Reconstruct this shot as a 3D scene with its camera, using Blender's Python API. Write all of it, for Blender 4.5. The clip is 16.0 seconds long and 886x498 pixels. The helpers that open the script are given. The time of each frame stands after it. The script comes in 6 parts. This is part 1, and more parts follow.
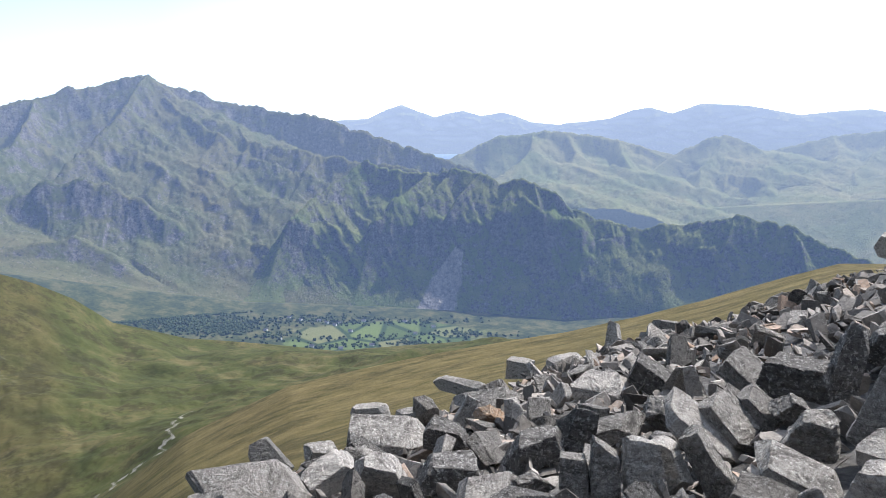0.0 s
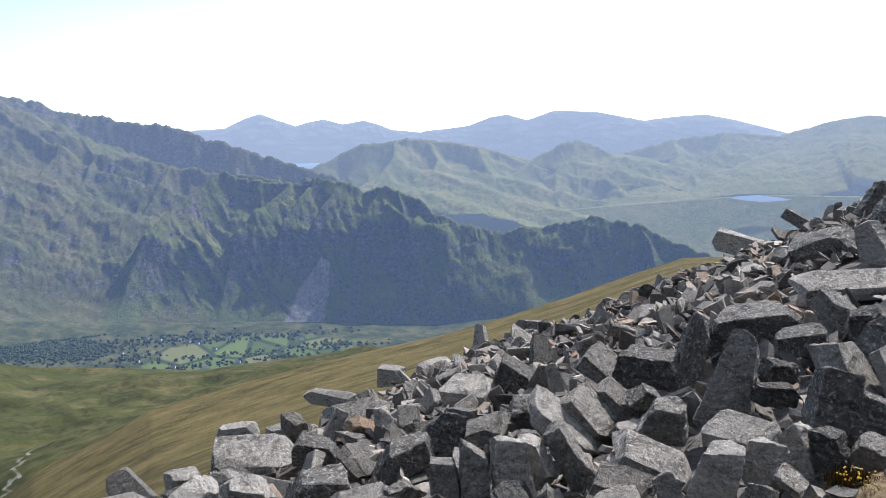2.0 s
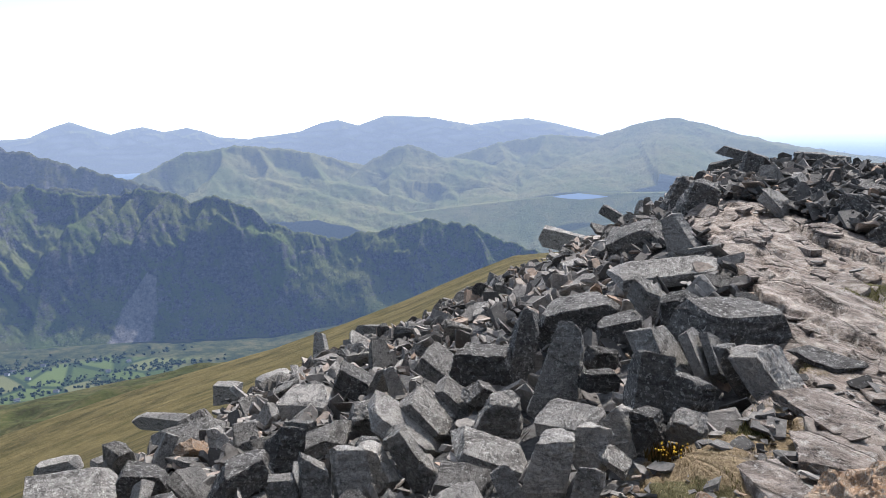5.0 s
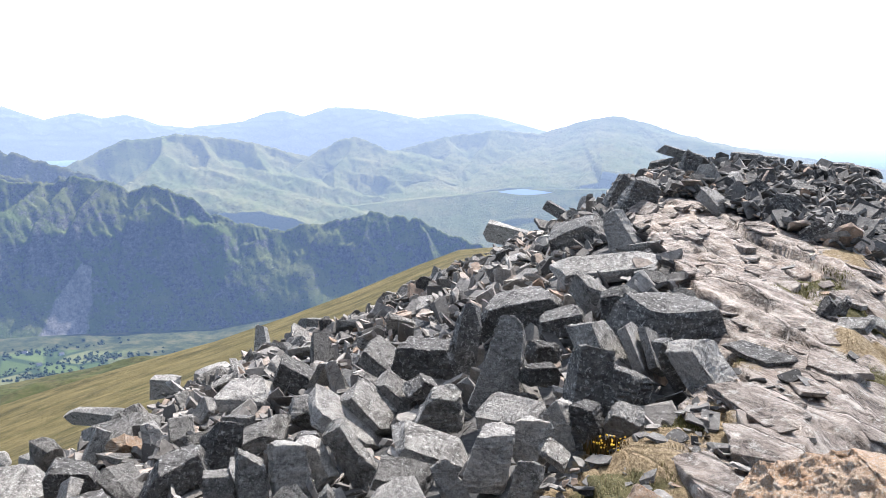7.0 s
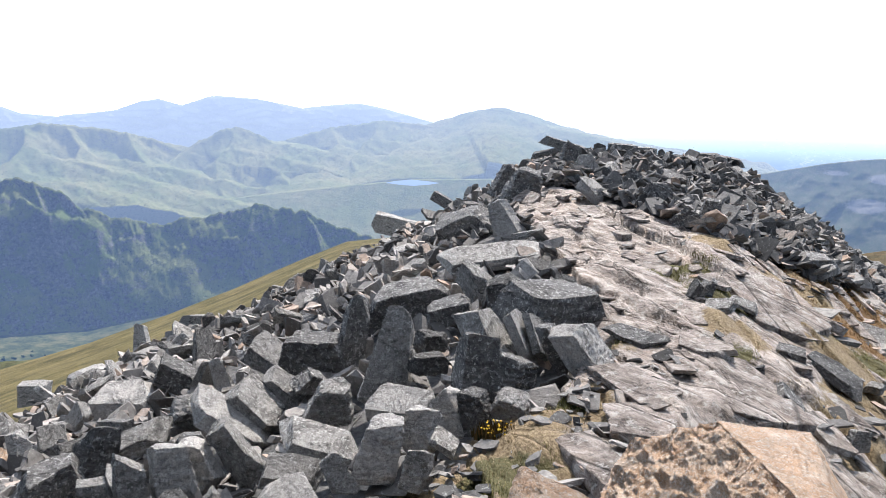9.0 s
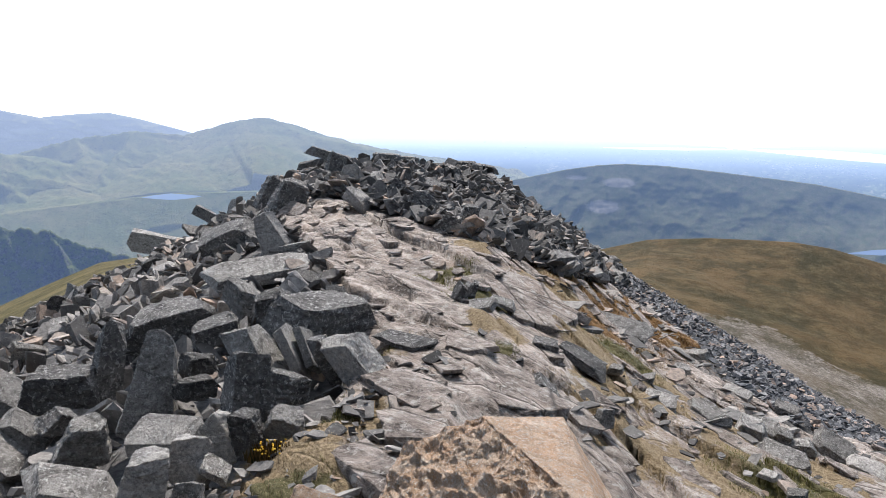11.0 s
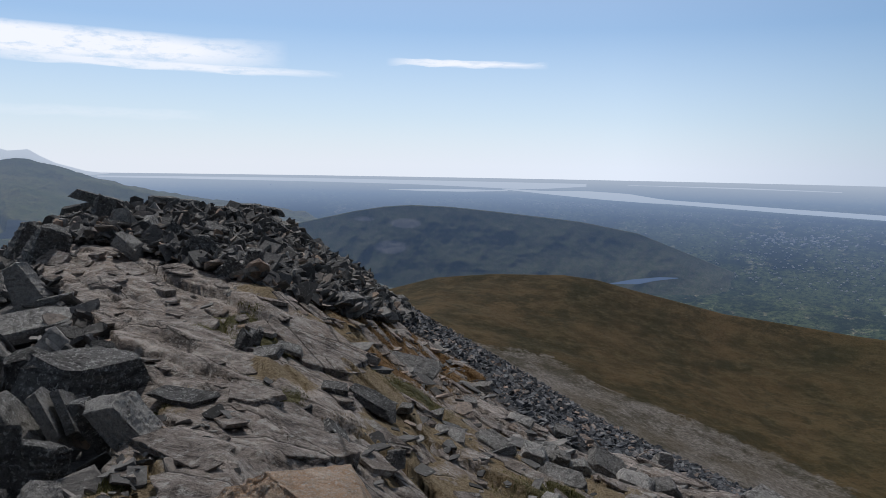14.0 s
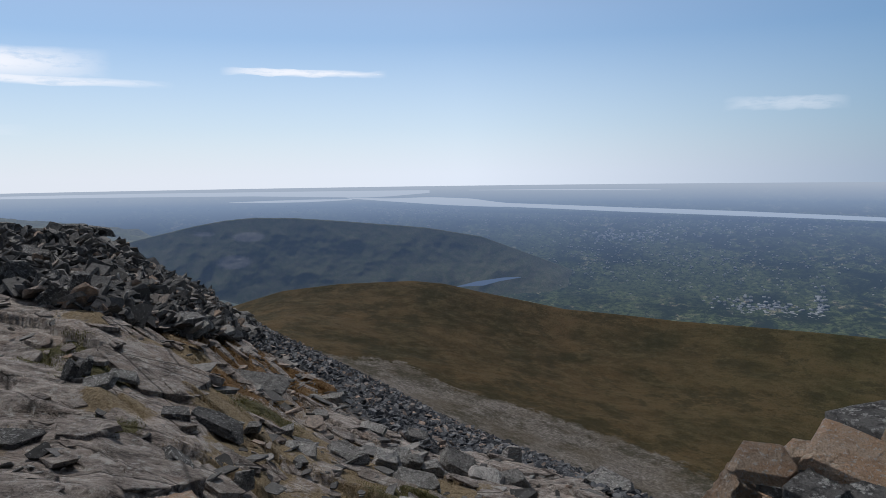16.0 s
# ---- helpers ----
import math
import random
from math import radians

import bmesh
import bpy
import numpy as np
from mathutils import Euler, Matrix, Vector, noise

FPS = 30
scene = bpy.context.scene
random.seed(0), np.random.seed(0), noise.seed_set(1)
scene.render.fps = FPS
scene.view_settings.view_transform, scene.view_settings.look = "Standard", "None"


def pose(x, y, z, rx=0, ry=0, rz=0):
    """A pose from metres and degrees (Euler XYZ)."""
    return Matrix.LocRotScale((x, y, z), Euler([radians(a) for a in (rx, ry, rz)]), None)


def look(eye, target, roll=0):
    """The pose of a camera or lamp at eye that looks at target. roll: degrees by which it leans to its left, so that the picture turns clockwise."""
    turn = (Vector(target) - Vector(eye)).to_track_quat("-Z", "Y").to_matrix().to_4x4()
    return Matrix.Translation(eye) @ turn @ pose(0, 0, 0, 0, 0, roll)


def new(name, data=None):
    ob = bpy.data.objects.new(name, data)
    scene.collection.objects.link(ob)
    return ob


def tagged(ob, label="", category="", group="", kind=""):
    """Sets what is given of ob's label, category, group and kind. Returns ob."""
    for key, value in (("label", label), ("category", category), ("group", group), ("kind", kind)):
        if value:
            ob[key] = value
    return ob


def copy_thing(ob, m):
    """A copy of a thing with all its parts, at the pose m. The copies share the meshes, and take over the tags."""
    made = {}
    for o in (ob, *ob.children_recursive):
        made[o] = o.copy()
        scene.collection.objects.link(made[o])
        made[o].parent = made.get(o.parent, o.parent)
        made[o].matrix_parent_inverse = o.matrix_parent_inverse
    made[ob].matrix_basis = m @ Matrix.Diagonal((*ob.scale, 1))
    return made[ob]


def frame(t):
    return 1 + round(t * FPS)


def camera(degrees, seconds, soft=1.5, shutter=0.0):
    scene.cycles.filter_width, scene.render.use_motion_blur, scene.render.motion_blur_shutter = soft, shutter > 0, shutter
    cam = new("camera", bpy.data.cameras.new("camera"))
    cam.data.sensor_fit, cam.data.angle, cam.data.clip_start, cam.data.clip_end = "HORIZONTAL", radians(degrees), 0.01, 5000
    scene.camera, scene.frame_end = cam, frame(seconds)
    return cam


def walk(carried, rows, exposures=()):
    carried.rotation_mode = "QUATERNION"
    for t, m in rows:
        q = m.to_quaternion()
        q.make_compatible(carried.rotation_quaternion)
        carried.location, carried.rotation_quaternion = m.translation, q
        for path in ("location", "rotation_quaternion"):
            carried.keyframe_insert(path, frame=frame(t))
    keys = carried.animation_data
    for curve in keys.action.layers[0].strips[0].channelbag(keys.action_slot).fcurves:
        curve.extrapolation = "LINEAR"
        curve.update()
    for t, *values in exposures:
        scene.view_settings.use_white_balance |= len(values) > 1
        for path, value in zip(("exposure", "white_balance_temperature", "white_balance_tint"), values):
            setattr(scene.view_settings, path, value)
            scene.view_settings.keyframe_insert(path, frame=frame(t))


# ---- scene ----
cam = camera(60.45, 16.0, soft=0.55)
EYE = 1.6
ROWS = [
    (0, -0.000, -0.000, -0.000, 79.87, 0.12, 0.00),
    (0.5, 0.006, 0.005, 0.003, 79.95, 0.32, -3.43),
    (1, 0.013, 0.008, 0.005, 80.08, 0.36, -6.25),
    (1.5, 0.020, 0.009, 0.005, 80.25, 0.54, -8.68),
    (2, 0.028, 0.013, 0.004, 80.40, 0.67, -10.27),
    (2.5, 0.037, 0.018, 0.002, 80.56, 0.69, -13.62),
    (3, 0.045, 0.024, 0.001, 80.58, 1.03, -16.07),
    (3.5, 0.051, 0.030, 0.000, 80.57, 0.93, -18.46),
    (4, 0.058, 0.035, -0.001, 80.59, 1.26, -20.22),
    (4.5, 0.064, 0.040, -0.002, 80.61, 1.38, -21.76),
    (7, 0.092, 0.066, -0.012, 80.06, -0.09, -26.74),
    (7.5, 0.098, 0.070, -0.014, 79.92, -0.50, -29.10),
    (8, 0.104, 0.071, -0.016, 79.68, -0.64, -31.16),
    (8.2, 0.105, 0.070, -0.016, 79.62, -0.60, -31.98),
    (10.3, 0.116, 0.060, -0.004, 79.71, -0.87, -45.47),
    (10.5, 0.119, 0.060, -0.004, 79.89, -0.93, -48.04),
    (11, 0.134, 0.059, -0.008, 80.35, -0.69, -52.49),
    (11.5, 0.145, 0.059, -0.012, 80.83, -0.67, -57.92),
    (12, 0.157, 0.060, -0.014, 81.23, -0.70, -60.00),
    (12.5, 0.168, 0.062, -0.014, 81.90, -0.66, -61.95),
    (13, 0.177, 0.062, -0.013, 82.53, -0.92, -65.95),
    (13.5, 0.185, 0.058, -0.011, 83.16, -1.17, -67.44),
    (14, 0.190, 0.054, -0.010, 83.71, -0.98, -68.33),
    (14.5, 0.192, 0.047, -0.010, 84.02, -0.47, -69.52),
    (15, 0.192, 0.038, -0.010, 84.24, -0.02, -72.44),
    (15.5, 0.186, 0.023, -0.007, 84.34, 0.55, -75.63),
    (16, 0.166, 0.004, -0.001, 84.36, 0.76, -80.03),
]
EXPOSURES = [(0, 0.55, 6330, 14), (1.5, 0.35, 6330, 14), (3.5, 0.32, 6330, 14), (4.6, 0.25, 6330, 14), (7, 0.95, 6330, 14), (8.2, 1.05, 6330, 14), (10.4, 0.35, 6380, 14), (12.5, 0.4, 6380, 14), (13.4, 0.1, 6330, 14), (14.1, -1.34, 6200, 12), (14.7, -1.4, 6200, 12), (16, -1.28, 6200, 12)]
walk(cam, [(t, pose(x, y, EYE + z, rx, ry, rz)) for t, x, y, z, rx, ry, rz in ROWS], EXPOSURES)

# ---- sky and sun ----
SUN_AZ, SUN_EL = 51.0, 50.0
world = bpy.data.worlds.new("sky")
scene.world = world
world.use_nodes = True
wn = world.node_tree
sky = wn.nodes.new("ShaderNodeTexSky")
sky.sky_type, sky.sun_disc = "NISHITA", False
sky.sun_elevation, sky.sun_rotation = radians(SUN_EL), radians(SUN_AZ)
sky.altitude, sky.air_density, sky.dust_density, sky.ozone_density = 900, 1.0, 0.25, 2.0
# summer haze whitens the sky towards the horizon
way = wn.nodes.new("ShaderNodeTexCoord")
split = wn.nodes.new("ShaderNodeSeparateXYZ")
wn.links.new(way.outputs["Generated"], split.inputs[0])
low = wn.nodes.new("ShaderNodeValToRGB")
wn.links.new(split.outputs[2], low.inputs[0])
for stop, (where, much) in zip((*low.color_ramp.elements, low.color_ramp.elements.new(0.1), low.color_ramp.elements.new(0.3)), ((0.0, 0.95), (0.42, 0.0), (0.06, 0.64), (0.17, 0.26))):
    stop.position, stop.color = where, (much, much, much, 1)
veil = wn.nodes.new("ShaderNodeMix")
veil.data_type = "RGBA"
wn.links.new(low.outputs[0], veil.inputs[0])
azure = wn.nodes.new("ShaderNodeMix")
azure.data_type, azure.blend_type = "RGBA", "MULTIPLY"
azure.inputs[0].default_value = 1.0
wn.links.new(sky.outputs[0], azure.inputs[6])
deep = wn.nodes.new("ShaderNodeValToRGB")
wn.links.new(split.outputs[2], deep.inputs[0])
for stop, (where, c) in zip(deep.color_ramp.elements, ((0.2, (0.60, 0.86, 1.0)), (0.5, (0.17, 0.19, 0.22)))):
    stop.position, stop.color = where, (*c, 1)
wn.links.new(deep.outputs[0], azure.inputs[7])
azure_gain = wn.nodes.new("ShaderNodeMix")
azure_gain.data_type, azure_gain.blend_type = "RGBA", "MULTIPLY"
azure_gain.inputs[0].default_value = 1.0
wn.links.new(azure.outputs[2], azure_gain.inputs[6])

wn.links.new(azure_gain.outputs[2], veil.inputs[6])
toward = wn.nodes.new("ShaderNodeVectorMath")
toward.operation = "DOT_PRODUCT"
wn.links.new(way.outputs["Generated"], toward.inputs[0])
toward.inputs[1].default_value = (math.sin(radians(45)), math.cos(radians(45)), 0)
glow = wn.nodes.new("ShaderNodeValToRGB")
half = wn.nodes.new("ShaderNodeMath")
half.operation = "MULTIPLY_ADD"
wn.links.new(toward.outputs["Value"], half.inputs[0])
half.inputs[1].default_value, half.inputs[2].default_value = 0.5, 0.5
wn.links.new(half.outputs[0], glow.inputs[0])
for stop, (where, c) in zip((*glow.color_ramp.elements, *(glow.color_ramp.elements.new(q) for q in (0.3, 0.5, 0.71, 0.9))),
                            ((0.0, (0.08, 0.10, 0.13)), (1.0, (0.85, 0.86, 0.87)), (0.3, (0.12, 0.14, 0.17)), (0.5, (0.34, 0.37, 0.41)), (0.71, (0.48, 0.56, 0.66)), (0.9, (1.0, 1.03, 1.07)))):
    stop.position, stop.color = where, (*c, 1)
away = wn.nodes.new("ShaderNodeValToRGB")
wn.links.new(half.outputs[0], away.inputs[0])
for stop, (where, c) in zip(away.color_ramp.elements, ((0.25, 0.5), (0.66, 3.0))):
    stop.position, stop.color = where, (c, c, c, 1)
wn.links.new(away.outputs[0], azure_gain.inputs[7])
tone = wn.nodes.new("ShaderNodeMix")
tone.data_type, tone.blend_type = "RGBA", "MULTIPLY"
tone.inputs[0].default_value = 1.0
wn.links.new(glow.outputs[0], tone.inputs[6])
tone.inputs[7].default_value = (28.0, 29.0, 30.5, 1)
wn.links.new(tone.outputs[2], veil.inputs[7])
wn.links.new(veil.outputs[2], wn.nodes["Background"].inputs[0])
wn.nodes["Background"].inputs[1].default_value = 0.068
sun_lamp = new("sun", bpy.data.lights.new("sun", "SUN"))
sun_lamp.data.energy, sun_lamp.data.angle, sun_lamp.data.color = 5.0, radians(0.5), (1.0, 0.95, 0.87)
sa, se = radians(SUN_AZ), radians(SUN_EL)
sun_lamp.matrix_world = look((60 * math.sin(sa) * math.cos(se), 60 * math.cos(sa) * math.cos(se), 60 * math.sin(se)), (0, 0, 0))


# ---- materials ----
class Mat:
    """A node material with a Principled shader and short calls for its nodes."""

    def __init__(self, name, rough=0.9, spec=0.3):
        self.m = bpy.data.materials.new(name)
        self.m.use_nodes = True
        self.t = self.m.node_tree
        self.p = self.t.nodes["Principled BSDF"]
        self.p.inputs["Roughness"].default_value = rough
        self.p.inputs["Specular IOR Level"].default_value = spec
        self.out = self.t.nodes["Material Output"]
        self.coords = self.t.nodes.new("ShaderNodeTexCoord").outputs["Object"]
        self.geo = self.t.nodes.new("ShaderNodeNewGeometry")

    def link(self, a, b):
        self.t.links.new(a, b)

    def put(self, socket, v):
        if isinstance(v, bpy.types.NodeSocket):
            self.link(v, socket)
        elif isinstance(v, (tuple, list)) and len(v) == 3 and socket.type == "RGBA":
            socket.default_value = (*v, 1)
        else:
            socket.default_value = v

    def math(self, op, a, b=0.0, c=0.0, clamp=False):
        n = self.t.nodes.new("ShaderNodeMath")
        n.operation, n.use_clamp = op, clamp
        for i, v in enumerate((a, b, c)):
            self.put(n.inputs[i], v)
        return n.outputs[0]

    def scaled(self, vec, s, turn=(0, 0, 0)):
        n = self.t.nodes.new("ShaderNodeMapping")
        self.put(n.inputs[0], vec)
        n.inputs["Scale"].default_value = s if isinstance(s, tuple) else (s, s, s)
        n.inputs["Rotation"].default_value = [radians(a) for a in turn]
        return n.outputs[0]

    def noise(self, vec, scale, detail=5, rough=0.6, distort=0.0):
        n = self.t.nodes.new("ShaderNodeTexNoise")
        self.put(n.inputs["Vector"], vec)
        n.inputs["Scale"].default_value, n.inputs["Detail"].default_value = scale, detail
        n.inputs["Roughness"].default_value, n.inputs["Distortion"].default_value = rough, distort
        return n.outputs[0]

    def voronoi(self, vec, scale, feature="F1", out="Distance"):
        n = self.t.nodes.new("ShaderNodeTexVoronoi")
        n.feature = feature
        self.put(n.inputs["Vector"], vec)
        n.inputs["Scale"].default_value = scale
        return n.outputs[out]

    def ramp(self, fac, *stops):
        n = self.t.nodes.new("ShaderNodeValToRGB")
        self.put(n.inputs[0], fac)
        e = n.color_ramp.elements
        while len(e) < len(stops):
            e.new(0.5)
        for el, (pos, col) in zip(e, stops):
            el.position = pos
            el.color = (*col, 1) if isinstance(col, tuple) else (col, col, col, 1)
        return n.outputs[0]

    def mix(self, fac, a, b, mode="MIX"):
        n = self.t.nodes.new("ShaderNodeMix")
        n.data_type, n.blend_type = "RGBA", mode
        self.put(n.inputs[0], fac)
        self.put(n.inputs[6], a)
        self.put(n.inputs[7], b)
        return n.outputs[2]

    def attr(self, name):
        n = self.t.nodes.new("ShaderNodeAttribute")
        n.attribute_name = name
        return n.outputs["Fac"]

    def random(self):
        return self.t.nodes.new("ShaderNodeObjectInfo").outputs["Random"]

    def up(self):
        n = self.t.nodes.new("ShaderNodeSeparateXYZ")
        self.link(self.geo.outputs["Normal"], n.inputs[0])
        return n.outputs[2]

    def bump(self, height, strength=0.5, dist=0.02):
        n = self.t.nodes.new("ShaderNodeBump")
        n.inputs["Strength"].default_value, n.inputs["Distance"].default_value = strength, dist
        self.put(n.inputs["Height"], height)
        self.link(n.outputs[0], self.p.inputs["Normal"])

    def color(self, c):
        self.put(self.p.inputs["Base Color"], c)
        return self

    def paint_haze(self, stops, tint=((0.4, (0.15, 0.28, 0.62)), (0.72, (0.31, 0.43, 0.67)), (0.925, (0.42, 0.53, 0.73)), (0.945, (0.60, 0.74, 0.95)), (0.968, (1.25, 1.4, 1.6))), glow=1.0):
        """Far backdrop: paints blue haze onto surfaces as emission, more the farther they are."""
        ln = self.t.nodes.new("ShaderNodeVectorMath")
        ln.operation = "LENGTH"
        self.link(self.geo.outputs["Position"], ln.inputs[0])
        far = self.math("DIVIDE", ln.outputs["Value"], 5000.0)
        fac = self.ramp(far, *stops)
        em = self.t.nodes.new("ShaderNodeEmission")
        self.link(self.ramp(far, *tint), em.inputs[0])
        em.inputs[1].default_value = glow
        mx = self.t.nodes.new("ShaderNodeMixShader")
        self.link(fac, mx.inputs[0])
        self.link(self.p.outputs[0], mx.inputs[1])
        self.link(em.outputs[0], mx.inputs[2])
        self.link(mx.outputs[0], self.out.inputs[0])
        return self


# share of painted haze on a surface, by distance over 5000 m
HAZE_STOPS = ((0.08, 0.0), (0.30, 0.04), (0.48, 0.20), (0.6, 0.30), (0.70, 0.40), (0.76, 0.46), (0.84, 0.58), (0.885, 0.74), (0.92, 0.88), (0.975, 0.95))


def rock_material(name, dark, mid, pale, lichen=0.5, scale=1.0, warm=0.0, banding=13.0, patchy=0.7, cracked=0.9):
    k = Mat(name, 0.85, 0.2)
    v = k.coords
    band = k.noise(k.scaled(v, (1.3 * scale, 1.3 * scale, banding * scale), (14, 9, 0)), 3.2, 9, 0.72, 0.7)
    grain = k.noise(v, 85 * scale, 3, 0.7)
    patch = k.noise(v, 13 * scale, 8, 0.8)
    spots = k.noise(v, 38 * scale, 5, 0.75)
    col = k.ramp(band, (0.36, dark), (0.47, mid), (0.56, mid), (0.66, pale))
    col = k.mix(k.ramp(patch, (0.5, 0.0), (0.57, patchy)), col, dark)
    if warm:
        rust = k.noise(v, 5 * scale, 7, 0.75)
        col = k.mix(k.math("MULTIPLY", k.ramp(rust, (0.44, 0.0), (0.56, 1.0)), warm), col, (0.50, 0.27, 0.13))
    white = k.math("MULTIPLY", k.ramp(spots, (0.55, 0.0), (0.59, 1.0)), lichen)
    col = k.mix(white, col, (0.58, 0.57, 0.53))
    cracks = k.voronoi(k.mix(0.35, k.scaled(v, (1.0, 1.0, 3.2), (14, 9, 30)), k.noise(v, 6 * scale, 4)), 3.4 * scale, "DISTANCE_TO_EDGE")
    col = k.mix(k.ramp(cracks, (0.0, cracked), (0.022, 0.0)), col, tuple(c * 0.3 for c in dark))
    col = k.mix(k.math("MULTIPLY", k.ramp(grain, (0.40, 1.0), (0.5, 0.0)), 0.35), col, tuple(c * 0.5 for c in dark))
    tone = k.math("MULTIPLY_ADD", k.random(), 0.6, 0.7)
    col = k.mix(1.0, col, tone, "MULTIPLY")
    k.color(col)
    h = k.math("ADD", k.math("MULTIPLY", band, 1.6), k.math("MULTIPLY", grain, 0.15))
    h = k.math("ADD", h, k.math("MULTIPLY", patch, 0.8))
    h = k.math("ADD", h, k.math("MULTIPLY", k.ramp(cracks, (0.0, 0.0), (0.03, 1.0)), 0.4 * cracked))
    k.bump(h, 1.0, 0.045)
    return k.m


# the darker and paler copies also paint in shaded and sunlit faces
SLATE = rock_material("slate_rock", (0.10, 0.093, 0.085), (0.33, 0.31, 0.284), (0.56, 0.526, 0.485), 0.7, banding=2.6, patchy=0.6, cracked=0.2)
SLATE_SHADED = rock_material("shaded_slate_rock", (0.05, 0.047, 0.044), (0.165, 0.156, 0.146), (0.33, 0.311, 0.287), 0.6, banding=2.6, patchy=0.6, cracked=0.2)
SLATE_LIT = rock_material("lit_slate_rock", (0.19, 0.177, 0.163), (0.46, 0.431, 0.396), (0.65, 0.613, 0.566), 0.7, banding=2.6, patchy=0.5, cracked=0.15)
ORANGE = rock_material("orange_rock", (0.34, 0.23, 0.15), (0.55, 0.42, 0.31), (0.70, 0.62, 0.53), 0.7, 2.2, 0.5, 1.8, 0.15, 0.0)


def bedrock_material():
    k = Mat("bedrock", 0.88, 0.2)
    v = k.geo.outputs["Position"]
    streak = k.noise(k.scaled(v, (2.6, 1.1, 2.6), (0, 0, 22)), 2.6, 9, 0.8, 0.4)
    fine = k.noise(k.scaled(v, (16, 1.6, 14), (0, 0, 22)), 2.4, 7, 0.75, 0.1)
    patch = k.noise(v, 1.6, 6, 0.7)
    grain = k.noise(v, 45, 4, 0.75)
    col = k.ramp(streak, (0.39, (0.08, 0.064, 0.054)), (0.46, (0.26, 0.215, 0.183)), (0.53, (0.40, 0.34, 0.295)), (0.62, (0.60, 0.525, 0.46)))
    col = k.mix(1.0, col, k.math("MULTIPLY_ADD", k.attr("plate"), 0.4, 0.82), "MULTIPLY")
    col = k.mix(k.ramp(fine, (0.40, 0.5), (0.48, 0.0)), col, (0.15, 0.13, 0.114))
    col = k.mix(k.ramp(patch, (0.5, 0.0), (0.68, 0.45)), col, (0.42, 0.31, 0.235))
    col = k.mix(k.ramp(k.noise(v, 14, 6, 0.8), (0.53, 0.0), (0.62, 0.7)), col, (0.56, 0.53, 0.48))
    col = k.mix(k.ramp(k.noise(v, 22, 6, 0.8), (0.36, 0.6), (0.45, 0.0)), col, (0.085, 0.082, 0.078))
    joints = k.voronoi(k.mix(0.03, k.scaled(v, (1.7, 0.55, 0.6), (0, 0, 22)), k.noise(v, 2.5, 5, 0.7)), 1.0, "DISTANCE_TO_EDGE")
    col = k.mix(k.ramp(joints, (0.003, 0.7), (0.012, 0.0)), col, (0.06, 0.052, 0.046))
    # rubble ground, darkened to paint in the shade of gaps between blocks
    rubble_shade = k.ramp(k.noise(v, 9, 6, 0.8), (0.3, (0.05, 0.05, 0.05)), (0.6, (0.19, 0.185, 0.18)), (0.75, (0.27, 0.24, 0.2)))
    col = k.mix(k.attr("rubble"), col, rubble_shade)
    edge = k.math("MULTIPLY", k.math("SUBTRACT", k.noise(v, 5.0, 6, 0.75), 0.5), 1.5)
    dry = k.ramp(grain, (0.3, (0.13, 0.09, 0.05)), (0.55, (0.30, 0.225, 0.13)), (0.75, (0.42, 0.34, 0.22)))
    col = k.mix(k.ramp(k.math("ADD", k.attr("soil"), edge), (0.38, 0.0), (0.55, 1.0)), col, dry)
    moss = k.ramp(k.noise(v, 30, 4, 0.7), (0.3, (0.055, 0.052, 0.018)), (0.7, (0.16, 0.14, 0.06)))
    col = k.mix(k.ramp(k.math("ADD", k.attr("grass"), edge), (0.42, 0.0), (0.58, 1.0)), col, moss)
    rust = k.ramp(k.noise(v, 24, 4, 0.7), (0.3, (0.10, 0.05, 0.02)), (0.7, (0.28, 0.16, 0.06)))
    col = k.mix(k.ramp(k.math("ADD", k.attr("rust"), edge), (0.45, 0.0), (0.6, 1.0)), col, rust)
    k.color(col)
    h = k.math("ADD", k.math("MULTIPLY", streak, 1.5), k.math("MULTIPLY", fine, 0.35))
    h = k.math("ADD", h, k.ramp(joints, (0.0, 0.0), (0.015, 0.5)))
    h = k.math("ADD", h, k.math("MULTIPLY", grain, 0.2))
    k.bump(h, 1.0, 0.045)
    return k.m


BED = bedrock_material()


